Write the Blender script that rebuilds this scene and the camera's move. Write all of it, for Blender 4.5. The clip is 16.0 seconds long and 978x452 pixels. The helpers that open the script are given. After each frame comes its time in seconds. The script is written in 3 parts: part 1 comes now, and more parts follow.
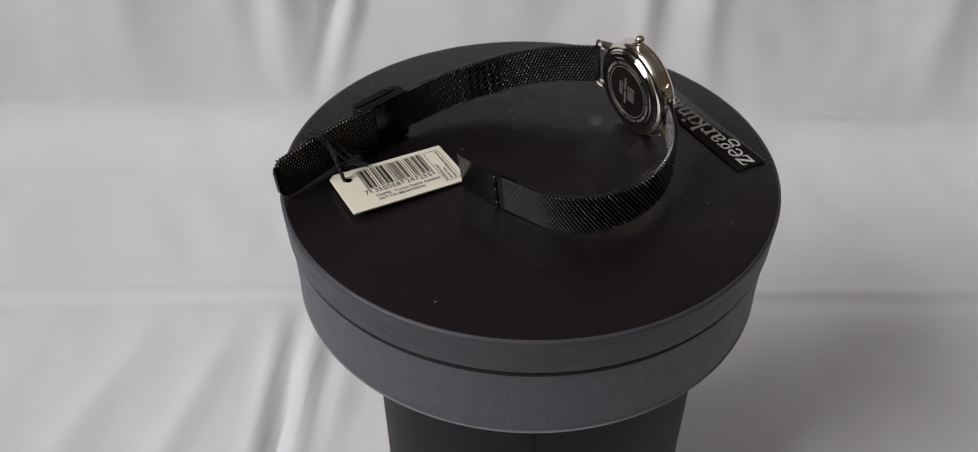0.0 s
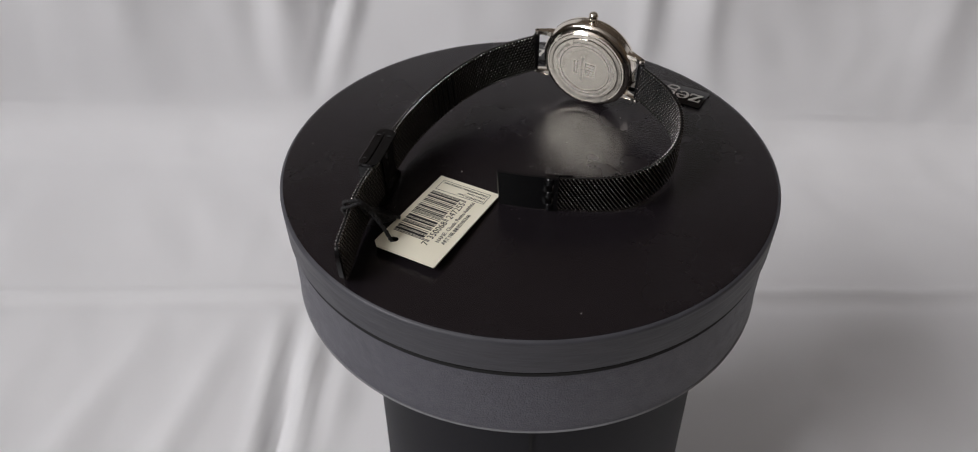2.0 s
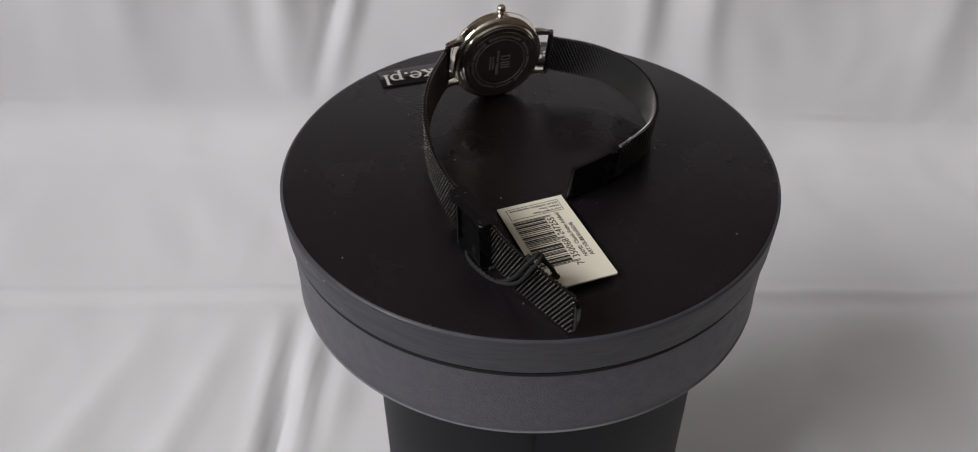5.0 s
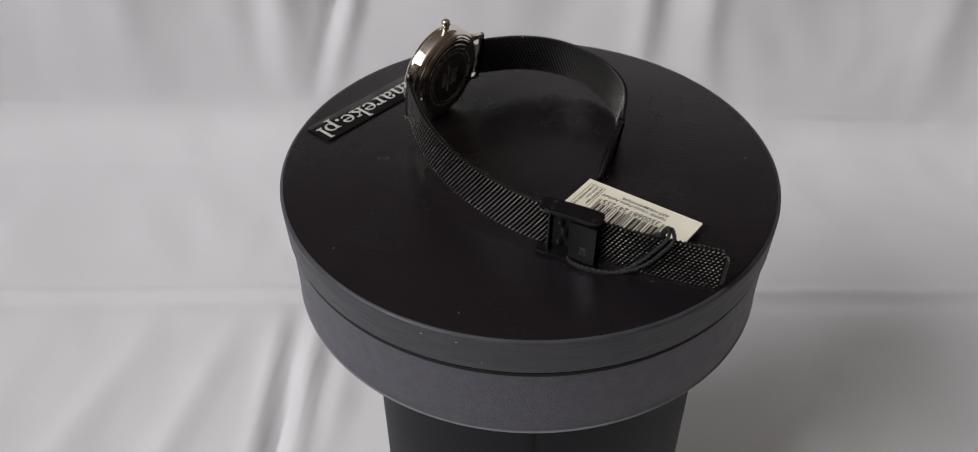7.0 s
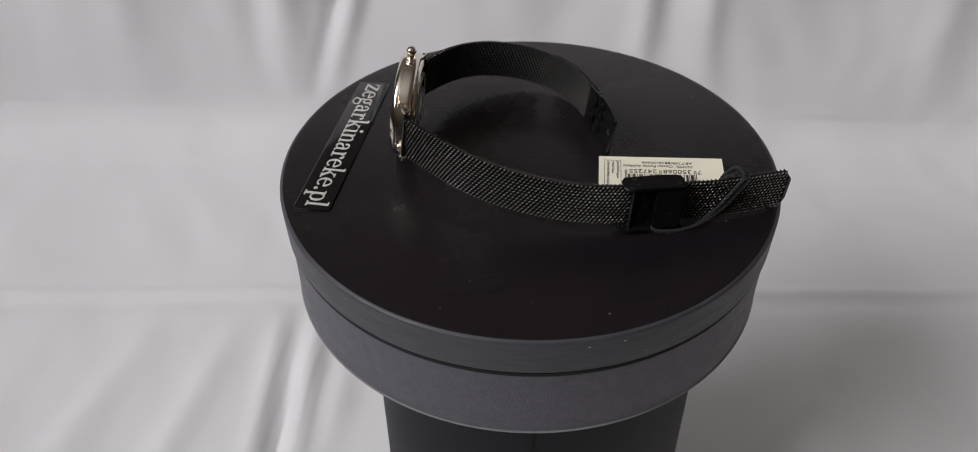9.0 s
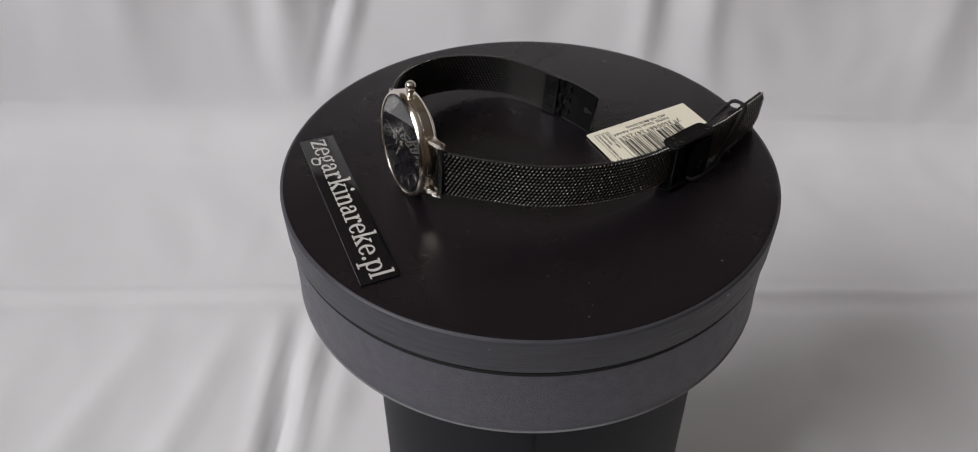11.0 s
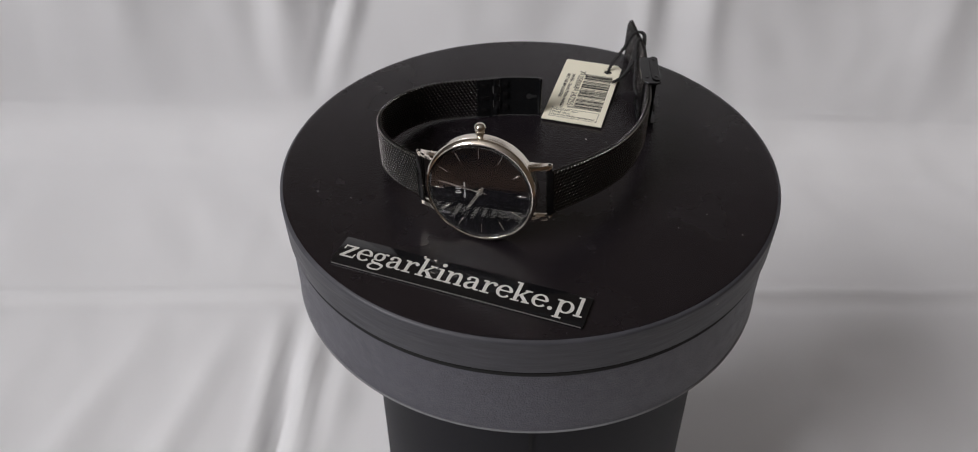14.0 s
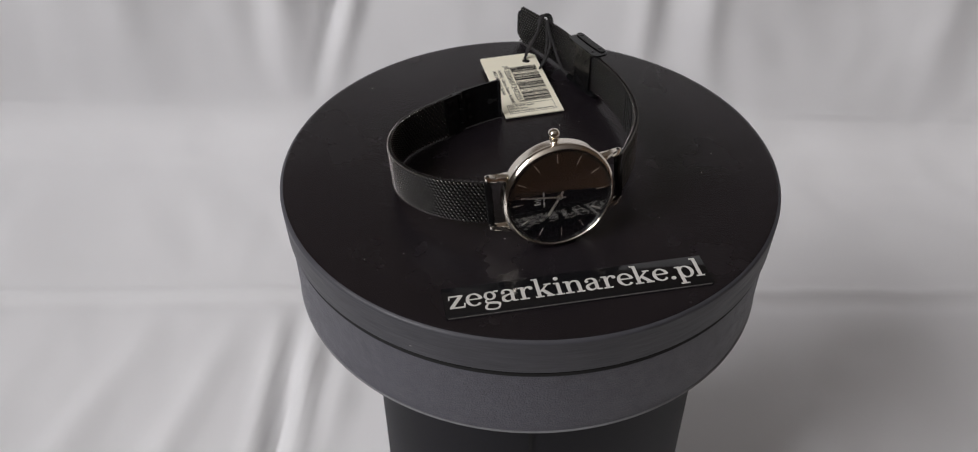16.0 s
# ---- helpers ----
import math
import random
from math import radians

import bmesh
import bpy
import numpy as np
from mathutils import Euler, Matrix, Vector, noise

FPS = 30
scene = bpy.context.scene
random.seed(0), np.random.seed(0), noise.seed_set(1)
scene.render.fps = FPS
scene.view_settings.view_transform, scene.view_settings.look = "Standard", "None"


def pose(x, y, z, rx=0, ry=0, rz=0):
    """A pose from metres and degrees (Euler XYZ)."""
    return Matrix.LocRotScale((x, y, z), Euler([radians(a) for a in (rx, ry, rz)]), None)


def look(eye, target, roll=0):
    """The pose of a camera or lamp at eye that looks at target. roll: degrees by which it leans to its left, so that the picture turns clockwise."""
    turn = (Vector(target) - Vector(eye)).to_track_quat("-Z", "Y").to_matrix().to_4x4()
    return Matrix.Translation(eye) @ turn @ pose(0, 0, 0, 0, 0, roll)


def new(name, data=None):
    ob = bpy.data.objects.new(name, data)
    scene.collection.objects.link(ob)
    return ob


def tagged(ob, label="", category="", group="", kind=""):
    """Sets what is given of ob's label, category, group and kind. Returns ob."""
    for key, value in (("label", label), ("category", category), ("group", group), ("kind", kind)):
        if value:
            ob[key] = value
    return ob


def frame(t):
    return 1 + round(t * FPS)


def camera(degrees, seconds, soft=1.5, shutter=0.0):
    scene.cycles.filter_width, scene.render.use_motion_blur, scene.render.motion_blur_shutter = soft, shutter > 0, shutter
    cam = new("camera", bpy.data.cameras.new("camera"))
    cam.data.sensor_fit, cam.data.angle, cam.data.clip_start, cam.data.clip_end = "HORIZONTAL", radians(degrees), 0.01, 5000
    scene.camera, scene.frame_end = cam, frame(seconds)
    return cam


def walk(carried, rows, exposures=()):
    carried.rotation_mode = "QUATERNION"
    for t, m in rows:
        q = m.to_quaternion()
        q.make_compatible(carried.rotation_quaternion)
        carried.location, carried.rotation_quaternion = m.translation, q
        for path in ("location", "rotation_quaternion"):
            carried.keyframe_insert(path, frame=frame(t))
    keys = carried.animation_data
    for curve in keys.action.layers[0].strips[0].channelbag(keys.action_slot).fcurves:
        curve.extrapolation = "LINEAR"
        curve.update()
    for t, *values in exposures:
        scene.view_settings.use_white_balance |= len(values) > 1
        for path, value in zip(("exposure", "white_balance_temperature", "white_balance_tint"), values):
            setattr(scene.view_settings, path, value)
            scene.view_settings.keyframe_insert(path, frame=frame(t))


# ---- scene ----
MM = 0.001

# ---- camera: fixed on its support, looking down on the turntable ----
cam = camera(59.1, 16.0, soft=1.0)
EYE = Vector((0.0, -0.2014, 0.1454))
VIEW = look(EYE, EYE + Vector((-0.04326, 0.76046, -0.64794)), -0.4)
walk(cam, [(0.0, VIEW), (16.0, VIEW)], [(0.0, 0.0, 6500, 10), (16.0, 0.0, 6500, 10)])
cam.data.dof.use_dof = True
cam.data.dof.focus_distance = 0.215
cam.data.dof.aperture_fstop = 30.0


def turn(t):
    """The turntable's angle in degrees."""
    return -0.383 + 15.99 * t + 0.02407 * t * t - 0.00188 * t ** 3


# ---- light: one window in the side wall, a dim room ----
world = bpy.data.worlds.new("world")
scene.world = world
world.use_nodes = True
wn = world.node_tree.nodes
sky = wn.new("ShaderNodeTexSky")
sky.sky_type, sky.sun_disc = "NISHITA", False
sky.sun_elevation, sky.sun_rotation = radians(35), radians(235)
world.node_tree.links.new(sky.outputs[0], wn["Background"].inputs[0])
wn["Background"].inputs[1].default_value = 0.1
TABLE_Z = -0.20
ROOM = (-1.25, 2.3, -2.7, 0.75, -0.95, 1.95)
WIN = (-1.50, -0.20, 0.72, 1.76)

lamp = bpy.data.lights.new("window_daylight", "AREA")
lamp.shape, lamp.size, lamp.size_y, lamp.energy = "RECTANGLE", 1.20, 0.94, 47.0
lamp.color = (0.985, 0.970, 0.990)
lo = new("window_daylight", lamp)
lo.matrix_world = look((-1.245, -0.85, 1.24), (0.0, -0.85, 1.24))


# ---- material helpers ----
def mat(name, base, rough=0.5, metal=0.0, spec=0.5, var=0.0, var_scale=40.0, rvar=0.0, bump=0.0, bump_scale=300.0,
        bump2=0.0, bump2_scale=60.0, stretch=(1, 1, 1), dist=0.0005, coat=0.0, trans=0.0, ior=1.5, kind="noise"):
    m = bpy.data.materials.new(name)
    m.use_nodes = True
    nt = m.node_tree
    b = nt.nodes["Principled BSDF"]
    b.inputs["Base Color"].default_value = (*base, 1)
    b.inputs["Roughness"].default_value = rough
    b.inputs["Metallic"].default_value = metal
    b.inputs["Specular IOR Level"].default_value = spec
    b.inputs["Coat Weight"].default_value = coat
    b.inputs["Transmission Weight"].default_value = trans
    b.inputs["IOR"].default_value = ior
    tc = nt.nodes.new("ShaderNodeTexCoord")
    mp = nt.nodes.new("ShaderNodeMapping")
    mp.inputs["Scale"].default_value = stretch
    nt.links.new(tc.outputs["Object"], mp.inputs[0])

    def nz(scale, detail=4.0):
        n = nt.nodes.new("ShaderNodeTexNoise")
        n.inputs["Scale"].default_value = scale
        n.inputs["Detail"].default_value = detail
        nt.links.new(mp.outputs[0], n.inputs["Vector"])
        return n

    if var > 0:
        n = nz(var_scale)
        mx = nt.nodes.new("ShaderNodeMix")
        mx.data_type = "RGBA"
        mx.inputs["A"].default_value = (*[max(0, c * (1 - var)) for c in base], 1)
        mx.inputs["B"].default_value = (*[min(1, c * (1 + var)) for c in base], 1)
        nt.links.new(n.outputs["Fac"], mx.inputs["Factor"])
        nt.links.new(mx.outputs["Result"], b.inputs["Base Color"])
    if rvar > 0:
        n = nz(var_scale * 0.6, 6)
        mr = nt.nodes.new("ShaderNodeMapRange")
        mr.inputs["From Min"].default_value, mr.inputs["From Max"].default_value = 0.3, 0.7
        mr.inputs["To Min"].default_value, mr.inputs["To Max"].default_value = max(0.02, rough - rvar), min(1, rough + rvar)
        nt.links.new(n.outputs["Fac"], mr.inputs["Value"])
        nt.links.new(mr.outputs[0], b.inputs["Roughness"])
    last = None
    for amount, scale in ((bump2, bump2_scale), (bump, bump_scale)):
        if amount > 0:
            if kind == "voronoi" and scale == bump_scale:
                n = nt.nodes.new("ShaderNodeTexVoronoi")
                n.inputs["Scale"].default_value = scale
                nt.links.new(mp.outputs[0], n.inputs["Vector"])
                out = n.outputs["Distance"]
            else:
                out = nz(scale).outputs["Fac"]
            bp = nt.nodes.new("ShaderNodeBump")
            bp.inputs["Strength"].default_value = amount
            bp.inputs["Distance"].default_value = dist
            nt.links.new(out, bp.inputs["Height"])
            if last:
                nt.links.new(last.outputs[0], bp.inputs["Normal"])
            last = bp
    if last:
        nt.links.new(last.outputs[0], b.inputs["Normal"])
    return m


CLOTH = mat("white_cotton_sheet", (0.80, 0.80, 0.81), 0.9, spec=0.2, var=0.03, var_scale=9, bump=0.25, bump_scale=1800, dist=0.0002)
DISC_TOP = mat("black_leatherette_top", (0.0104, 0.0082, 0.0102), 0.25, spec=0.58, var=0.2, var_scale=90, rvar=0.04, bump=0.26, bump_scale=1900,
               bump2=0.03, bump2_scale=420, dist=0.0003)
DISC_SIDE = mat("black_stained_wood_edge", (0.060, 0.060, 0.069), 0.46, spec=0.34, var=0.35, var_scale=120, rvar=0.08, bump=0.3, bump_scale=200, stretch=(1, 1, 9), dist=0.0003)
DRUM = mat("grey_black_leatherette", (0.094, 0.094, 0.112), 0.48, var=0.25, var_scale=500, rvar=0.06, bump=0.55, bump_scale=2000, bump2=0.15, bump2_scale=700,
           dist=0.0007)
COLUMN = mat("matt_black_card", (0.010, 0.010, 0.013), 0.55, spec=0.15, var=0.2, var_scale=40, bump=0.1, bump_scale=900, dist=0.0003)
TRIM = mat("worn_grey_edge", (0.20, 0.20, 0.21), 0.4, var=0.3, var_scale=200)
# flat black: the shade inside gaps and holes put into the colour
GAP = mat("black_shadow_gap_felt", (0.006, 0.006, 0.006), 0.9)
STEEL = mat("polished_steel", (0.92, 0.86, 0.76), 0.15, metal=1.0, rvar=0.04, var_scale=300)
BACK = mat("caseback_steel", (0.66, 0.62, 0.54), 0.05, metal=1.0, rvar=0.05, var_scale=400, bump=0.05, bump_scale=2500, dist=0.0001)
ENGRAVE = mat("frosted_engraving", (0.66, 0.64, 0.60), 0.42, metal=0.9)
PVD = mat("black_coated_steel", (0.006, 0.0058, 0.006), 0.22, metal=0.0, spec=0.3, rvar=0.08, var_scale=300)
PVD_MESH = mat("black_coated_mesh", (0.180, 0.172, 0.166), 0.20, metal=1.0)
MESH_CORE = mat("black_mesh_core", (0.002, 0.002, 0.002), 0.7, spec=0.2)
DIAL = mat("black_sunray_dial", (0.004, 0.004, 0.005), 0.09, spec=0.6)
GOLD = mat("pale_gold_applique", (0.92, 0.87, 0.78), 0.26, metal=1.0)
INK_W = mat("silver_print", (0.60, 0.585, 0.55), 0.45, var=0.08, var_scale=500)
INK_K = mat("black_print", (0.015, 0.014, 0.013), 0.6)
PAPER = mat("cream_card", (0.90, 0.86, 0.70), 0.7, var=0.05, var_scale=120, bump=0.15, bump_scale=1400, dist=0.0002)
FLAP = mat("satin_black_steel", (0.006, 0.0063, 0.0068), 0.16, metal=0.0, spec=0.36, rvar=0.08, var_scale=250)
STEEL_DARK = mat("worn_black_steel", (0.20, 0.20, 0.20), 0.3, metal=1.0, var=0.3, var_scale=600)
PLASTIC = mat("glossy_black_plastic", (0.008, 0.008, 0.009), 0.10, rvar=0.05, var_scale=150)
# paler than the plastic: glare on the strip's shiny edge put into colour
EDGE_GLARE = mat("pale_cut_edge", (0.14, 0.135, 0.13), 0.25, var=0.5, var_scale=700)
CORD = mat("black_cotton_cord", (0.017, 0.0165, 0.017), 0.8, bump=0.8, bump_scale=2200, dist=0.0003)
DUST = mat("pale_dust", (0.5, 0.48, 0.45), 0.9)
WALL = mat("warm_plaster", (0.115, 0.092, 0.072), 0.9, var=0.06, var_scale=3, bump=0.1, bump_scale=90, dist=0.002)
TAN = mat("tan_plaster", (0.14, 0.104, 0.070), 0.9, var=0.06, var_scale=3, bump=0.1, bump_scale=90, dist=0.002)
CEIL = mat("white_ceiling", (0.36, 0.34, 0.32), 0.9, var=0.03, var_scale=3)
FLOOR = mat("dark_wood_floor", (0.14, 0.075, 0.04), 0.5, var=0.4, var_scale=6, stretch=(1, 8, 1))
FRAME = mat("white_window_paint", (0.78, 0.78, 0.76), 0.4, var=0.03, var_scale=20)
TABLE = mat("brown_table_wood", (0.16, 0.09, 0.05), 0.45, var=0.35, var_scale=12, stretch=(1, 8, 1))
GLASS = mat("watch_crystal", (1, 1, 1), 0.0, trans=1.0, ior=1.77)


# ---- mesh helpers ----
OFF = {}


def part(name, bm, material, parent=None, label="", smooth=40.0, kind="", cat=""):
    """One mesh object under a thing or a part; its mesh is given in the turntable's own space."""
    base = OFF.get(parent.name if parent else "", Vector((0, 0, 0)))
    bm.transform(Matrix.Translation(-base))
    bmesh.ops.recalc_face_normals(bm, faces=bm.faces[:])
    me = bpy.data.meshes.new(name)
    bm.to_mesh(me)
    bm.free()
    me.materials.append(material)
    if smooth:
        me.shade_smooth()
        me.set_sharp_from_angle(angle=radians(smooth))
    ob = new(name, me)
    if parent:
        ob.parent = parent
        OFF[ob.name] = base
    return tagged(ob, label, cat, "", kind)


def thing(name, base, label, category, group=""):
    e = new(name)
    e.empty_display_size = 0.01
    e.location = base
    OFF[e.name] = Vector(base)
    return tagged(e, label, category, group)


def add_box(bm, size, m, bevel=0.0, seg=2):
    r = bmesh.ops.create_cube(bm, size=1.0, matrix=Matrix.Diagonal((*size, 1)))
    if bevel > 0:
        es = list({e for v in r["verts"] for e in v.link_edges})
        out = bmesh.ops.bevel(bm, geom=es, offset=bevel, segments=seg, affect="EDGES", profile=0.5)
        vs = {v for f in out["faces"] for v in f.verts} | {v for v in r["verts"] if v.is_valid}
    else:
        vs = set(r["verts"])
    bmesh.ops.transform(bm, matrix=m, verts=list(vs))


def box(size, m, bevel=0.0, seg=2):
    bm = bmesh.new()
    add_box(bm, size, m, bevel, seg)
    return bm


def lathe(profile, m=Matrix(), seg=96, bm=None, closed=False):
    """Turn (radius, height) points about the z axis of m."""
    bm = bm or bmesh.new()
    rings = []
    for r, z in profile:
        if r < 1e-7:
            rings.append([bm.verts.new(m @ Vector((0, 0, z)))])
        else:
            rings.append([bm.verts.new(m @ Vector((r * math.cos(a), r * math.sin(a), z))) for a in [2 * math.pi * i / seg for i in range(seg)]])
    pairs = list(zip(rings, rings[1:])) + ([(rings[-1], rings[0])] if closed else [])
    for p, q in pairs:
        for i in range(seg):
            j = (i + 1) % seg
            if len(p) == 1 and len(q) == 1:
                continue
            if len(p) == 1:
                bm.faces.new((p[0], q[i], q[j]))
            elif len(q) == 1:
                bm.faces.new((p[i], p[j], q[0]))
            else:
                bm.faces.new((p[i], p[j], q[j], q[i]))
    return bm


def tube(points, radius, seg=8, bm=None, twist=0.0, lobes=0):
    """A cord along points; lobes: two-ply relief."""
    bm = bm or bmesh.new()
    pts = [Vector(p) for p in points]
    up = Vector((0.13, 0.2, 0.97)).normalized()
    prev = None
    for i, p in enumerate(pts):
        d = (pts[min(i + 1, len(pts) - 1)] - pts[max(i - 1, 0)]).normalized()
        s = d.cross(up)
        if s.length < 0.1:
            s = d.cross(Vector((1, 0, 0)))
        s.normalize()
        u = s.cross(d)
        ring = []
        for k in range(seg):
            a = 2 * math.pi * k / seg
            rr = radius * (1 + 0.24 * math.cos(lobes * a + twist * i)) if lobes else radius
            ring.append(bm.verts.new(p + rr * (math.cos(a) * s + math.sin(a) * u)))
        if prev:
            for k in range(seg):
                bm.faces.new((prev[k], prev[(k + 1) % seg], ring[(k + 1) % seg], ring[k]))
        else:
            bm.faces.new(ring)
        prev = ring
    bm.faces.new(prev)
    return bm


def spline(ctrl, n):
    """A uniform cubic B-spline through the row of control points."""
    c = np.array(ctrl, float)
    k = np.concatenate([[2 * c[0] - c[1]], c, [2 * c[-1] - c[-2]]])
    t = np.linspace(0, len(c) - 1 - 1e-9, n)
    i = t.astype(int)
    f = (t - i)[:, None]
    return ((1 - f) ** 3 * k[i] + (3 * f ** 3 - 6 * f ** 2 + 4) * k[i + 1] + (-3 * f ** 3 + 3 * f ** 2 + 3 * f + 1) * k[i + 2] + f ** 3 * k[i + 3]) / 6


def catmull(ctrl, n):
    c = [Vector(p) for p in ctrl]
    c = [2 * c[0] - c[1]] + c + [2 * c[-1] - c[-2]]
    out = []
    for i in range(1, len(c) - 2):
        for k in range(n):
            t = k / n
            a, b, d, e = c[i - 1], c[i], c[i + 1], c[i + 2]
            out.append(0.5 * ((2 * b) + (d - a) * t + (2 * a - 5 * b + 4 * d - e) * t * t + (3 * b - a - 3 * d + e) * t ** 3))
    return out + [c[-2]]


def words(text, size, m, bm=None, depth=0.00003, align="LEFT", spread=1.0, bold=0.0):
    """Text as a mesh: reads along m's x axis, in m's xy plane."""
    bm = bm or bmesh.new()
    cu = bpy.data.curves.new("words", "FONT")
    cu.body, cu.size, cu.extrude, cu.align_x, cu.resolution_u, cu.space_character, cu.offset = text, size, depth, align, 2, spread, bold
    ob = bpy.data.objects.new("words", cu)
    me = bpy.data.meshes.new_from_object(ob)
    me.transform(m)
    bm.from_mesh(me)
    bpy.data.objects.remove(ob)
    bpy.data.curves.remove(cu)
    bpy.data.meshes.remove(me)
    return bm


def plate(bm, x0, y0, x1, y1, m, h=0.00004):
    add_box(bm, (abs(x1 - x0), abs(y1 - y0), h), m @ Matrix.Translation(((x0 + x1) / 2, (y0 + y1) / 2, 0)))


# ---- the room and the sheet ----
def room():
    x0, x1, y0, y1, z0, z1 = ROOM
    t = 0.12
    part("floor", box((x1 - x0 + 2 * t, y1 - y0 + 2 * t, t), pose((x0 + x1) / 2, (y0 + y1) / 2, z0 - t / 2)), FLOOR, None, "dark brown wooden room floor", 0, "structure", "floor")
    part("ceiling", box((x1 - x0 + 2 * t, y1 - y0 + 2 * t, t), pose((x0 + x1) / 2, (y0 + y1) / 2, z1 + t / 2)), CEIL, None, "plain white ceiling", 0, "structure", "ceiling")
    for nm, sx, px, sy, py in (("wall_north", x1 - x0 + 2 * t, (x0 + x1) / 2, t, y1 + t / 2), ("wall_south", x1 - x0 + 2 * t, (x0 + x1) / 2, t, y0 - t / 2),
                               ("wall_east", t, x1 + t / 2, y1 - y0, (y0 + y1) / 2)):
        part(nm, box((sx, sy, z1 - z0), pose(px, py, (z0 + z1) / 2)), TAN if nm == "wall_east" else WALL, None, "plain tan plaster wall" if nm == "wall_east" else "plain warm grey plaster wall", 0, "structure", "wall")
    wy0, wy1, wz0, wz1 = WIN
    bm = bmesh.new()
    cx = x0 - t / 2
    add_box(bm, (t, wy0 - y0, z1 - z0), pose(cx, (wy0 + y0) / 2, (z0 + z1) / 2))
    add_box(bm, (t, y1 - wy1, z1 - z0), pose(cx, (wy1 + y1) / 2, (z0 + z1) / 2))
    add_box(bm, (t, wy1 - wy0, wz0 - z0), pose(cx, (wy0 + wy1) / 2, (wz0 + z0) / 2))
    add_box(bm, (t, wy1 - wy0, z1 - wz1), pose(cx, (wy0 + wy1) / 2, (wz1 + z1) / 2))
    part("wall_west", bm, WALL, None, "plain warm grey plaster wall with a window opening", 0, "structure", "wall")
    w = tagged(new("window_1"), "white framed window letting in daylight", "window", "", "structure")
    for sy, py, sz, pz in ((wy1 - wy0, (wy0 + wy1) / 2, 0.05, wz0 + 0.025), (wy1 - wy0, (wy0 + wy1) / 2, 0.05, wz1 - 0.025),
                           (0.05, wy0 + 0.025, wz1 - wz0 - 0.1, (wz0 + wz1) / 2), (0.05, wy1 - 0.025, wz1 - wz0 - 0.1, (wz0 + wz1) / 2)):
        part("window_frame", box((0.06, sy, sz), pose(x0 - 0.085, py, pz), 0.004), FRAME, w)
    part("window_sill", box((0.2, wy1 - wy0 + 0.1, 0.03), pose(x0 + 0.02, (wy0 + wy1) / 2, wz0 - 0.017), 0.005), FRAME, w)


SHEET_BACK = 0.285


def sheet_height(x, s):
    """Relief of the sheet, normal to it, by place across (x) and along (s; 0 at the fold where it rises)."""
    h = 0.0
    # ironed creases across
    c = s + 0.139 - 0.047 * x
    h += 0.0018 * math.exp(-(c / 0.0035) ** 2) - 0.0013 * math.exp(-((c + 0.008) / 0.006) ** 2) + 0.002 * math.exp(-((s + 0.012) / 0.012) ** 2)
    n1 = noise.noise(Vector((x * 9, s * 2.2, 1.3)))
    n2 = noise.noise(Vector((x * 26, s * 5, 7.1)))
    n3 = noise.noise(Vector((x * 5, s * 6, 3.7)))
    h += 0.0008 * noise.noise(Vector((x * 55, s * 40, 2.2))) + 0.0012 * noise.noise(Vector((x * 30 + s * 20, s * 14, 5.2)))
    if s > 0.02:
        k = min(1.0, (s - 0.02) / 0.08)
        h += k * (0.007 * n1 + 0.0028 * n2)
        # hanging folds
        for fx, w, a, lean in ((-0.1235, 0.0038, -0.0065, -0.3), (-0.111, 0.006, 0.007, -0.3), (-0.155, 0.012, 0.007, -0.1), (-0.176, 0.010, -0.004, 0), (0.07, 0.008, 0.005, 0), (0.085, 0.010, -0.004, 0.1), (0.108, 0.008, 0.004, 0.1),
                               (0.25, 0.015, 0.006, 0.1), (-0.26, 0.02, 0.007, 0), (-0.33, 0.02, -0.006, 0)):
            h += 0.85 * k * a * math.exp(-((x - fx - lean * (0.1 - s)) / w) ** 2)
    else:
        h += 0.0018 * n1 + 0.0015 * n3 + 0.0010 * n2
        # folds that run out from under the stand
        for fx, w, a, lean, s0, s1 in ((-0.106, 0.006, 0.008, -0.07, -0.40, -0.150), (-0.117, 0.005, -0.007, -0.07, -0.40, -0.155), (-0.126, 0.006, 0.004, -0.07, -0.40, -0.150), (-0.165, 0.009, 0.0035, 0.15, -0.40, -0.16), (-0.215, 0.012, 0.003, 0.25, -0.42, -0.15),
                                       (0.15, 0.012, 0.003, -0.1, -0.4, -0.16), (-0.090, 0.008, 0.006, 0.0, -0.4, -0.17)):
            k = max(0.0, min(1.0, (s1 - s) / 0.05)) * max(0.0, min(1.0, (s - s0) / 0.05))
            h += 0.85 * k * a * math.exp(-((x - fx - lean * (s + 0.24)) / w) ** 2)
    return h


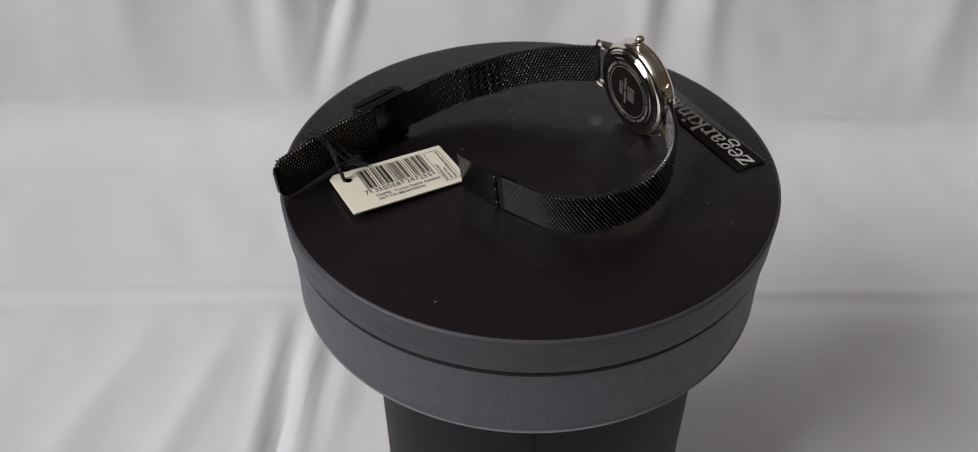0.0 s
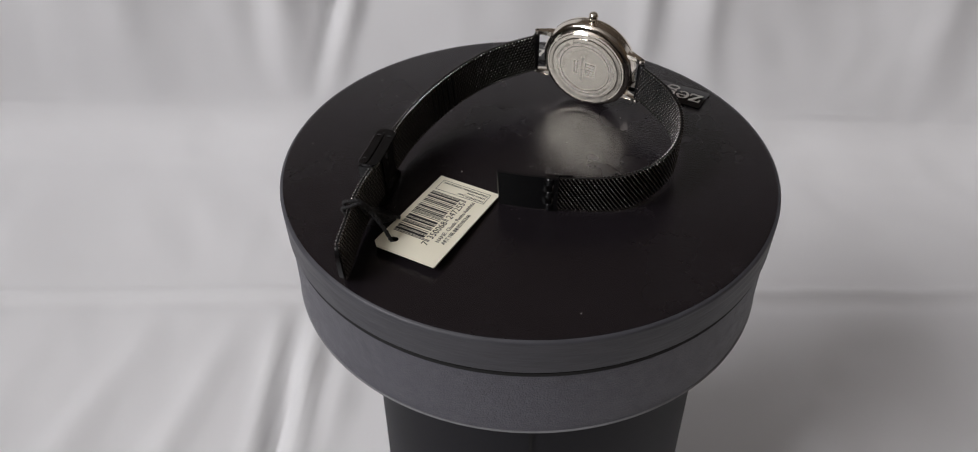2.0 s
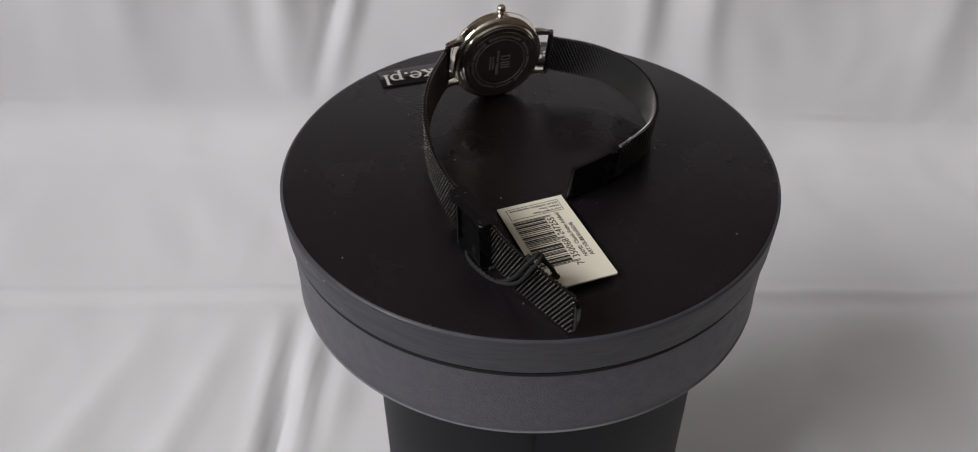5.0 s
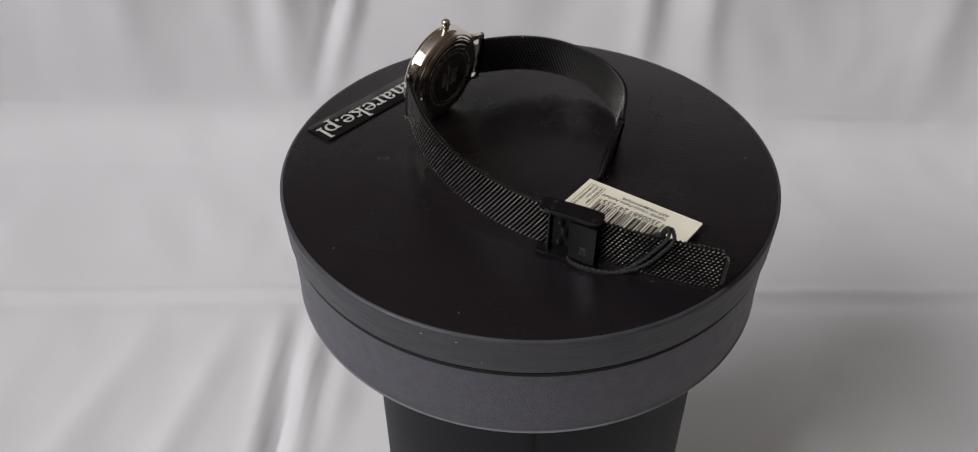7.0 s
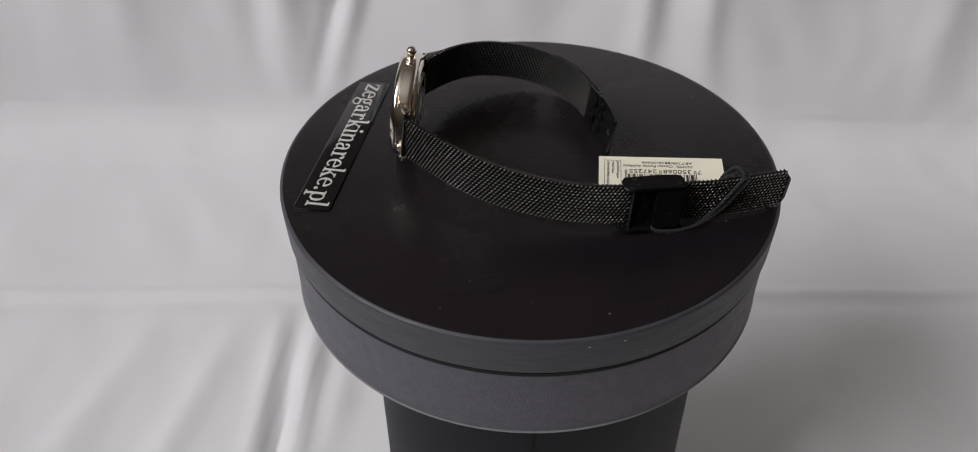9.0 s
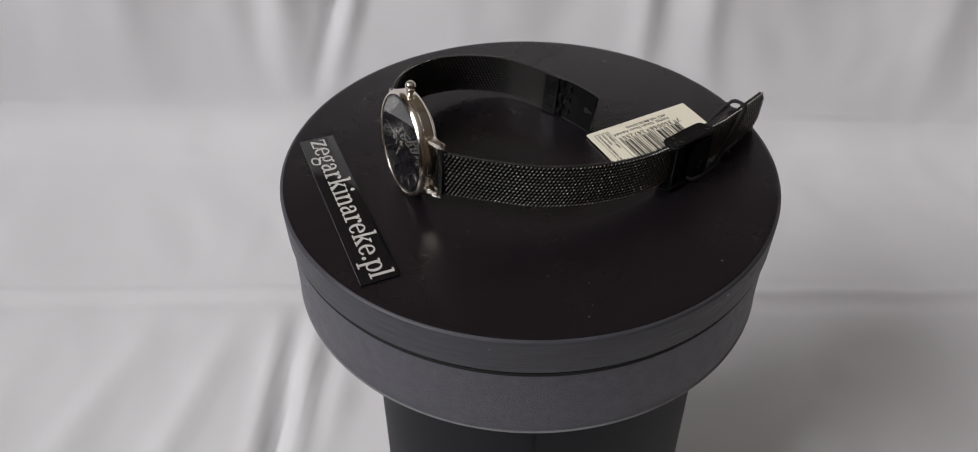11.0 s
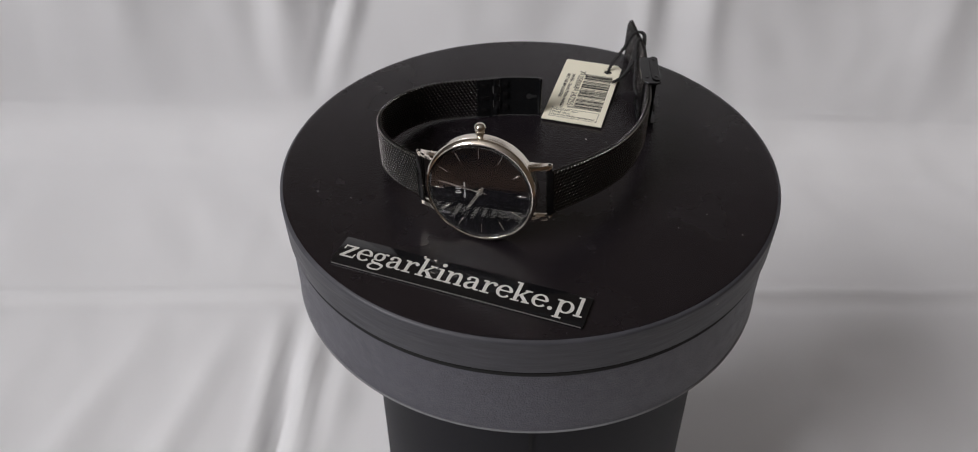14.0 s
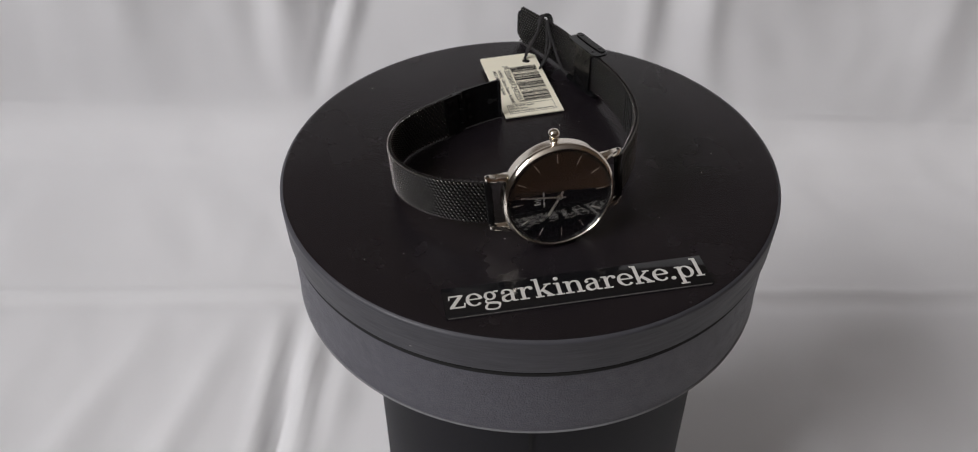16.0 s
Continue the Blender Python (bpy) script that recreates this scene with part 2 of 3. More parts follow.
def sheet():
    bm = bmesh.new()
    nx, ns = 420, 420
    xs = [-0.85 + 1.7 * i / nx for i in range(nx + 1)]
    ss = [-0.665 + 1.025 * i / ns for i in range(ns + 1)]
    rad = 0.035
    rows = []
    for s in ss:
        a = max(0.0, min(1.0, (s + rad * 0.785) / (rad * 1.571)))
        if a <= 0:
            y, z, n = SHEET_BACK + s, TABLE_Z, (0, 1)
        elif a >= 1:
            y, z, n = SHEET_BACK + rad * 0.215 + 0.0, TABLE_Z + rad + (s - rad * 0.785), (-1, 0)
        else:
            t = a * math.pi / 2
            y, z, n = SHEET_BACK - rad * 0.785 + rad * math.sin(t), TABLE_Z + rad * (1 - math.cos(t)), (-math.sin(t), math.cos(t))
        row = []
        for x in xs:
            h = sheet_height(x, s)
            d = math.hypot(x, y)
            if a <= 0 and d < 0.09:
                h = 0.0
            elif a <= 0 and d < 0.12:
                h *= (d - 0.09) / 0.03
            row.append(bm.verts.new((x, y + n[0] * h, z + n[1] * h + 0.001)))
        rows.append(row)
    for p, q in zip(rows, rows[1:]):
        for i in range(nx):
            # the cloth lies askew: its front edge runs back towards the far end
            if p[i].co.z > TABLE_Z + 0.03 or p[i].co.y > -0.31 + 0.2 * p[i].co.x:
                bm.faces.new((p[i], p[i + 1], q[i + 1], q[i]))
    bmesh.ops.delete(bm, geom=[v for v in bm.verts if not v.link_faces], context="VERTS")
    part("backdrop_sheet", bm, CLOTH, None, "white cotton sheet with soft folds draped over table and wall", 180, "structure", "backdrop")
    tb = thing("table", (0, -0.03, ROOM[4]), "brown wooden table under the white sheet", "table")
    part("tabletop", box((1.6, 0.76, 0.03), pose(0, -0.07, TABLE_Z - 0.020), 0.003), TABLE, tb)
    for sx in (-0.74, 0.74):
        for sy in (-0.40, 0.26):
            part("leg", box((0.06, 0.06, TABLE_Z - 0.035 - ROOM[4]), pose(sx, sy, (TABLE_Z - 0.035 + ROOM[4]) / 2), 0.004), TABLE, tb)


# ---- the turntable ----
DISC_Y = -0.0005
COL_X = 0.004


def stand():
    st = thing("turntable_stand", (COL_X, 0, TABLE_Z), "black round display stand with leatherette drum on the white sheet", "stand")
    col = part("column", lathe([(0.0, TABLE_Z + 0.002), (0.0535, TABLE_Z + 0.002), (0.0540, TABLE_Z + 0.004), (0.0535, -0.0346), (0.0, -0.0346)], pose(COL_X, 0, 0), 128), COLUMN, st, "matt black column with an upright seam")
    part("seam", box((0.0011, 0.0012, -0.036 - TABLE_Z), pose(COL_X - 0.001, -0.0537, (TABLE_Z - 0.030) / 2)), GAP, col)
    r = 0.0692
    part("drum", lathe([(0.0, -0.0345), (r - 0.0006, -0.0345), (r - 0.0001, -0.0342), (r, -0.0336), (r, -0.0332), (r, -0.0133), (r, -0.0130), (r - 0.0003, -0.0126), (0.0, -0.0126)], pose(0, DISC_Y, 0), 192), DRUM, st,
         "grey-black pebbled leatherette drum")
    part("bottom_trim", lathe([(r - 0.003, -0.0348), (r - 0.0002, -0.0348), (r + 0.0003, -0.0345), (r + 0.0001, -0.0341), (r - 0.003, -0.0341)], pose(0, DISC_Y, 0), 192, closed=True), TRIM, st, "thin pale grey lower edge")
    # black ring added to draw the gap's shade between drum and disc
    part("drum_lid", lathe([(0.0, -0.0126), (r + 0.0003, -0.0126), (r + 0.0003, -0.0116), (0.0, -0.0116)], pose(0, DISC_Y, 0), 192), GAP, st, "matt black joint ring")
    part("spindle", lathe([(0.0, -0.0116), (0.0640, -0.0116), (0.0640, -0.0111), (0.0, -0.0111)], pose(0, DISC_Y, 0), 128), GAP, st)


def disc():
    d = thing("turntable_disc", (0, DISC_Y, -0.0113), "round black turntable disc with wood-grained edge", "turntable")
    r = 0.0702
    part("disc_edge", lathe([(0.0, -0.0111), (r - 0.0008, -0.0111), (r - 0.0003, -0.0108), (r - 0.00028, -0.0104), (r, -0.0012), (r, -0.0008), (r - 0.0004, -0.0003), (r - 0.0011, -0.00012), (0, -0.00012)], pose(0, DISC_Y, 0), 256), DISC_SIDE, d, "dark grey wood-grained rim")
    part("disc_top", lathe([(0.0, 0.0), (r - 0.0017, 0.0), (r - 0.0014, 0.0), (r - 0.0009, -0.0001), (r - 0.0009, -0.0006), (0, -0.0006)], pose(0, DISC_Y, 0), 256), DISC_TOP, d, "satin black leatherette top")
    rng = random.Random(4)
    bm = bmesh.new()
    for k in range(24):
        a, q = rng.uniform(0, 6.28), 0.066 * math.sqrt(rng.random())
        sz = rng.uniform(0.00006, 0.00016)
        add_box(bm, (sz * rng.uniform(1, 3), sz, 0.00006), pose(q * math.cos(a), q * math.sin(a), 0.00003, 0, 0, rng.uniform(0, 180)))
    for k in range(16):
        a = rng.uniform(0, 360)
        add_box(bm, (rng.uniform(0.0002, 0.0008), 0.00008, rng.uniform(0.0001, 0.0002)), pose(0, 0, rng.uniform(-0.009, -0.002), 0, 0, a) @ pose(0, -0.07, 0))
    part("dust", bm, DUST, d, "pale dust specks and nicks", 0, "stuff")
    return d


# ---- the lettered strip ----
def stroke(bm, pts, widths, z):
    """A flat stroke along pts, as wide as widths say, from the plane up to z."""
    n = len(pts)
    if not isinstance(widths, (list, tuple)):
        widths = [widths] * n
    rows = []
    for i, (x, y) in enumerate(pts):
        p, q = pts[max(i - 1, 0)], pts[min(i + 1, n - 1)]
        d = math.hypot(q[0] - p[0], q[1] - p[1])
        nx, ny = -(q[1] - p[1]) / d * widths[i] / 2, (q[0] - p[0]) / d * widths[i] / 2
        rows.append([bm.verts.new(v) for v in ((x + nx, y + ny, 0), (x - nx, y - ny, 0), (x - nx, y - ny, z), (x + nx, y + ny, z))])
    for p, q in zip(rows, rows[1:]):
        for k in range(4):
            bm.faces.new((p[k], p[(k + 1) % 4], q[(k + 1) % 4], q[k]))
    bm.faces.new(rows[0])
    bm.faces.new(rows[-1])


def sweep(cx, cy, rx, ry, a0, a1, thick, thin, n=22):
    """An arc that is thick where it runs upright and thin where it runs level."""
    pts, ws = [], []
    for i in range(n + 1):
        a = radians(a0 + (a1 - a0) * i / n)
        pts.append((cx + rx * math.cos(a), cy + ry * math.sin(a)))
        ws.append(thin + (thick - thin) * abs(math.cos(a)) ** 1.5)
    return pts, ws


def bend(pts, ws, n=6):
    out = [(p.x, p.y) for p in catmull([(x, y, 0) for x, y in pts], n)]
    return out, [float(v) for v in np.interp(np.linspace(0, 1, len(out)), np.linspace(0, 1, len(ws)), ws)]


def serif_letter(ch):
    """Strokes of one lower-case letter in a bookish serif face: x height 1. Gives strokes and the advance."""
    T, H, S = 0.20, 0.09, 0.095
    line = lambda x0, y0, x1, y1, w: ([(x0, y0), (x1, y1)], w)
    stem = lambda x, y0, y1: line(x, y0, x, y1, T)
    foot = lambda x0, x1, y=0.045: line(x0, y, x1, y, S)
    ball = lambda x, y, r: ([(x - r * math.cos(radians(a)), y) for a in range(0, 181, 15)], [max(0.01, 2 * r * math.sin(radians(a))) for a in range(0, 181, 15)])
    if ch == "z":
        return [line(0.05, 0.945, 0.83, 0.945, 0.11), line(0.02, 0.055, 0.86, 0.055, 0.11), line(0.72, 0.93, 0.12, 0.07, T), line(0.085, 0.97, 0.055, 0.66, 0.08), line(0.825, 0.02, 0.87, 0.36, 0.08)], 0.95
    if ch == "e":
        return [sweep(0.45, 0.5, 0.36, 0.455, 4, 322, T, H), line(0.13, 0.54, 0.84, 0.54, H)], 0.92
    if ch == "g":
        return [sweep(0.40, 0.65, 0.25, 0.29, 0, 360, 0.17, H), bend([(0.56, 0.84), (0.70, 0.95), (0.88, 0.93)], (0.09, 0.10, 0.13)), bend([(0.24, 0.42), (0.13, 0.27), (0.22, 0.12), (0.55, 0.08), (0.80, 0.0), (0.83, -0.18)], (0.08, 0.1, 0.15, 0.17, 0.16, 0.1)),
                bend([(0.83, -0.16), (0.70, -0.36), (0.40, -0.42), (0.12, -0.34), (0.08, -0.16), (0.24, 0.05)], (0.1, 0.1, 0.1, 0.12, 0.14, 0.08))], 0.96
    if ch == "a":
        return [bend([(0.13, 0.73), (0.22, 0.90), (0.42, 0.95), (0.60, 0.86), (0.65, 0.66), (0.65, 0.20), (0.73, 0.06), (0.92, 0.06)], (0.15, 0.11, 0.09, 0.15, T, T, 0.13, 0.07)), ball(0.17, 0.73, 0.10),
                bend([(0.65, 0.60), (0.38, 0.53), (0.15, 0.38), (0.15, 0.16), (0.32, 0.05), (0.52, 0.12), (0.65, 0.28)], (0.07, 0.10, 0.18, 0.2, 0.12, 0.08, 0.07))], 0.98
    if ch == "r":
        return [stem(0.26, 0.0, 0.96), foot(0.03, 0.55), line(0.03, 0.925, 0.30, 0.925, S), bend([(0.32, 0.58), (0.42, 0.82), (0.58, 0.93), (0.74, 0.88)], (0.07, 0.09, 0.11, 0.14)), ball(0.73, 0.82, 0.115)], 0.88
    if ch == "k":
        return [stem(0.23, 0.0, 1.5), foot(0.0, 0.47), line(0.0, 1.455, 0.26, 1.455, S), line(0.30, 0.40, 0.80, 0.93, 0.10), line(0.44, 0.58, 0.88, 0.05, T), line(0.60, 0.955, 1.0, 0.955, S), foot(0.62, 1.06)], 1.1
    if ch == "i":
        return [stem(0.26, 0.0, 0.96), foot(0.03, 0.50), line(0.03, 0.925, 0.30, 0.925, S), ball(0.24, 1.30, 0.135)], 0.56
    if ch == "n":
        return [stem(0.24, 0.0, 0.96), foot(0.01, 0.48), line(0.01, 0.925, 0.28, 0.925, S), bend([(0.30, 0.62), (0.42, 0.84), (0.60, 0.93), (0.78, 0.86), (0.84, 0.62), (0.84, 0.03)], (0.07, 0.09, 0.11, 0.17, T, T)), foot(0.62, 1.08)], 1.14
    if ch == "p":
        return [stem(0.24, -0.45, 0.96), foot(0.01, 0.50, -0.405), line(0.01, 0.925, 0.28, 0.925, S), sweep(0.56, 0.49, 0.34, 0.44, -165, 165, T, H)], 1.02
    if ch == "l":
        return [stem(0.26, 0.0, 1.5), foot(0.03, 0.50), line(0.03, 1.455, 0.30, 1.455, S)], 0.56
    return [ball(0.17, 0.12, 0.135)], 0.42


def name_strip():
    a, b = Vector((67.2, 0.9, 0)) * MM, Vector((35.2, 57.5, 0)) * MM
    e = (b - a).normalized()
    up = Vector((-e.y, e.x, 0))
    w, h = (b - a).length, 0.0099
    m = Matrix((( e.x, up.x, 0, a.x), (e.y, up.y, 0, a.y), (0, 0, 1, 0.00028), (0, 0, 0, 1)))
    s = thing("name_strip", ((a.x + b.x) / 2, (a.y + b.y) / 2, 0), "glossy black strip with silver lettering lying on the disc", "sign")
    part("strip", box((w, h, 0.0005), m @ Matrix.Translation((w / 2, h / 2, 0)), 0.00012), PLASTIC, s)
    # the thin glare line along the lower edge, laid on as a paler strip
    part("cut_edge", box((w * 0.985, 0.00012, 0.00030), m @ Matrix.Translation((w / 2, -0.00006, 0.00008))), EDGE_GLARE, s, "pale cut lower edge")
    t = m @ Matrix.Translation((0, 0, 0.00025))
    # one mesh for each character, set to the strip's length
    text = "zegarkinareke.pl"
    full = sum(serif_letter(ch)[1] for ch in text)
    u, pen = w * 0.968 / full, w * 0.018
    for ch in text:
        bm = bmesh.new()
        strokes, step = serif_letter(ch)
        for i, (pts, ws) in enumerate(strokes):
            stroke(bm, pts, ws, 0.016 + 0.0016 * i)
        bm.transform(t @ Matrix.Translation((pen, 0.0028, 0)) @ Matrix.Diagonal((u, 0.0042, u, 1)))
        part("letter", bm, INK_W, s, smooth=0)
        pen += step * u
    return s


# ---- the paper tag ----
def paper_tag():
    p0 = Vector((-54.8, -15.2, 2.2)) * MM
    ex = (Vector((-26.1, 3.4, 0.75)) * MM - p0).normalized()
    q = (Vector((-45.3, -30.6, 2.2)) * MM - p0)
    q = (q - q.dot(ex) * ex).normalized()
    n = ex.cross(-q).normalized()
    length, width = 0.0342, 0.0184
    # x along the tag from the hole, y across; text reads along x
    m = Matrix(((ex.x, -q.x, n.x, 0), (ex.y, -q.y, n.y, 0), (ex.z, -q.z, n.z, 0), (0, 0, 0, 1)))
    m.translation = p0
    tg = thing("price_tag", (-35 * MM, -13 * MM, 0), "cream card tag with barcode tied to the strap", "tag")
    # card with clipped corners and a round hole
    hx, hy, hr = 0.0044, -0.0038, 0.0013
    bm = bmesh.new()
    c = 0.0016
    outer = [(c, 0), (length, 0), (length, -width), (0.0003, -width), (0, -width + 0.0003), (0, -c)]
    N = 48
    def ring_at(ang):
        d = Vector((math.cos(ang), math.sin(ang)))
        best = 1.0
        for (ax, ay), (bx, by) in zip(outer, outer[1:] + outer[:1]):
            ux, uy = bx - ax, by - ay
            den = d.x * uy - d.y * ux
            if abs(den) > 1e-12:
                tt = ((ax - hx) * uy - (ay - hy) * ux) / den
                ww = ((ax - hx) * d.y - (ay - hy) * d.x) / den
                if tt > 0 and -1e-9 <= ww <= 1 + 1e-9:
                    best = min(best, tt)
        return hx + d.x * best, hy + d.y * best
    angs = sorted([2 * math.pi * i / N for i in range(N)] + [math.atan2(y - hy, x - hx) % (2 * math.pi) for x, y in outer])
    th = 0.00042
    loops = []
    for z in (th / 2, -th / 2):
        loops.append(([bm.verts.new(m @ Vector((hx + hr * math.cos(a), hy + hr * math.sin(a), z))) for a in angs],
                      [bm.verts.new(m @ Vector((*ring_at(a), z))) for a in angs]))
    k = len(angs)
    for i in range(k):
        j = (i + 1) % k
        bm.faces.new((loops[0][0][i], loops[0][0][j], loops[0][1][j], loops[0][1][i]))
        bm.faces.new((loops[1][0][i], loops[1][1][i], loops[1][1][j], loops[1][0][j]))
        bm.faces.new((loops[0][1][i], loops[0][1][j], loops[1][1][j], loops[1][1][i]))
        bm.faces.new((loops[0][0][i], loops[1][0][i], loops[1][0][j], loops[0][0][j]))
    bmesh.ops.remove_doubles(bm, verts=bm.verts[:], dist=1e-7)
    part("card", bm, PAPER, tg, smooth=30)
    f = m @ Matrix.Translation((0, 0, th / 2 + 0.00006))
    # the bar code for the printed digits
    L = ("0001101", "0011001", "0010011", "0111101", "0100011", "0110001", "0101111", "0111011", "0110111", "0001011")
    par = "LGLGLG"
    digits = "7350068247255"
    code = "101"
    for d, s in zip(digits[1:7], par):
        code += L[int(d)] if s == "L" else "".join("1" if ch == "0" else "0" for ch in L[int(d)])[::-1]
    code += "01010"
    for d in digits[7:]:
        code += "".join("1" if ch == "0" else "0" for ch in L[int(d)])
    code += "101"
    x0, x1 = length * 0.22, length * 0.79
    u = (x1 - x0) / 95
    bm = bmesh.new()
    i = 0
    while i < 95:
        if code[i] == "1":
            j = i
            while j < 95 and code[j] == "1":
                j += 1
            guard = i < 3 or i > 91 or 45 <= i < 50
            plate(bm, x0 + i * u, -width * 0.09, x0 + j * u, -width * (0.66 if guard else 0.56), f)
            i = j
        else:
            i += 1
    part("barcode", bm, INK_K, tg, smooth=0, kind="stuff")
    bm = bmesh.new()
    words("7", 0.0026, f @ Matrix.Translation((x0 - 4 * u - 0.0007, -width * 0.68, 0)), bm)
    words("350068", 0.0026, f @ Matrix.Translation((x0 + 25 * u, -width * 0.68, 0)), bm, align="CENTER")
    words("247255", 0.0026, f @ Matrix.Translation((x0 + 71 * u, -width * 0.68, 0)), bm, align="CENTER")
    part("digits", bm, INK_K, tg, smooth=0)
    bm = bmesh.new()
    words("NAME:", 0.00155, f @ Matrix.Translation((length * 0.245, -width * 0.79, 0)), bm)
    words("ART NR:", 0.00155, f @ Matrix.Translation((length * 0.245, -width * 0.88, 0)), bm)
    words("Classic Petite Ashfield", 0.00155, f @ Matrix.Translation((length * 0.398, -width * 0.79, 0)), bm)
    for kk in range(2):
        plate(bm, length * (0.420 + kk * 0.024), -width * 0.88, length * (0.420 + kk * 0.024 + 0.016), -width * 0.825, f)
    words("00100246", 0.00155, f @ Matrix.Translation((length * 0.470, -width * 0.88, 0)), bm)
    part("caption", bm, INK_K, tg, smooth=0)
    # the ruled box at the far end, its text turned a quarter
    bm = bmesh.new()
    bx0, bx1, by0, by1, lw = length * 0.82, length * 0.955, -width * 0.9, -width * 0.1, 0.00012
    for a in ((bx0, by0, bx1, by0 + lw), (bx0, by1 - lw, bx1, by1), (bx0, by0, bx0 + lw, by1), (bx1 - lw, by0, bx1, by1)):
        plate(bm, *a, f)
    for kk, line in enumerate(("MOVEMENT: Japan", "STRAP: China", "STRAP MATERIAL: Stainless steel")):
        words(line, 0.00098, f @ pose(bx0 + 0.0012 + kk * 0.00135, by0 + 0.0005, 0, 0, 0, 90) @ pose(0, 0, 0), bm)
    part("info_box", bm, INK_K, tg, smooth=0)
    return tg


# ---- the watch ----
W_X = Vector((-0.5601, 0.8263, 0.0585)).normalized()
W_Z = Vector((0.8262, 0.5521, 0.1118)).normalized()
W_Y = W_Z.cross(W_X).normalized()
HUB = Vector((32.10, 17.40, 14.38)) * MM
WM = Matrix(((W_X.x, W_Y.x, W_Z.x, HUB.x), (W_X.y, W_Y.y, W_Z.y, HUB.y), (W_X.z, W_Y.z, W_Z.z, HUB.z), (0, 0, 0, 1))) @ Matrix.Diagonal((1.025, 1.025, 1.0, 1.0))
STRAP_A = [[18.7, 28.9, 20.6], [6.9, 30.1, 20.0], [-4.6, 29.0, 18.4], [-15.7, 25.2, 16.7], [-26.2, 19.7, 15.3], [-36.0, 12.3, 14.3], [-43.5, 3.1, 14.0], [-52.7, -4.6, 13.6],
           [-59.6, -14.4, 13.2], [-66.6, -24.1, 12.75]]
STRAP_B = [[38.0, 0.3, 18.7], [39.3, -10.6, 17.5], [36.3, -21.2, 16.4], [29.2, -29.6, 14.7], [19.2, -34.1, 13.3], [8.2, -34.3, 12.3], [-1.3, -28.6, 12.1], [-10.9, -23.0, 12.2], [-18.9, -15.3, 12.1]]
STRAP_W = 12.4


class Band:
    """A strap's middle line by length, with its outward normal."""

    def __init__(self, ctrl, side, width, lean0, lean1):
        self.width, self.lean0, self.lean1 = width, lean0, lean1
        self.p = spline(ctrl, 400) * MM
        self.s = np.concatenate([[0], np.cumsum(np.linalg.norm(np.diff(self.p, axis=0), axis=1))])
        self.length, self.side = self.s[-1], side

    def at(self, s):
        p = Vector([np.interp(s, self.s, self.p[:, i]) for i in range(3)])
        e = 0.0006
        q = Vector([np.interp(min(s + e, self.length), self.s, self.p[:, i]) - np.interp(max(s - e, 0), self.s, self.p[:, i]) for i in range(3)]).normalized()
        up = Vector((0, 0, 1))
        n = q.cross(up).normalized() * self.side
        lean = float((self.lean0 + (self.lean1 - self.lean0) * min(1.0, s / self.length * 1.3)) / self.width)
        up = (up - up.dot(q) * q + lean * n).normalized()
        n = (n - n.dot(up) * up).normalized()
        return p - up * (self.width * MM / 2), q, n, up

    def basis(self, s, out=0.0):
        c, q, n, up = self.at(s)
        m = Matrix(((q.x, up.x, n.x, 0), (q.y, up.y, n.y, 0), (q.z, up.z, n.z, 0), (0, 0, 0, 1)))
        m.translation = c + n * out
        return m

    def ribbon(self, s0, s1, width, thick, out=0.0, taper=0.0, step=0.0008):
        bm = bmesh.new()
        n = max(2, int((s1 - s0) / step))
        prev = None
        for i in range(n + 1):
            s = s0 + (s1 - s0) * i / n
            m = self.basis(s, out)
            w = width / 2
            if taper > 0:
                d = s1 - s
                if d < taper:
                    w *= math.sqrt(max(0.04, 1 - ((taper - d) / taper) ** 2)) * 0.5 + 0.5
            ring = [bm.verts.new(m @ Vector((0, y, z))) for y, z in ((-w, -thick / 2), (w, -thick / 2), (w, thick / 2), (-w, thick / 2))]
            if prev:
                for k in range(4):
                    bm.faces.new((prev[k], prev[(k + 1) % 4], ring[(k + 1) % 4], ring[k]))
            else:
                bm.faces.new(ring)
            prev = ring
        bm.faces.new(prev)
        return bm


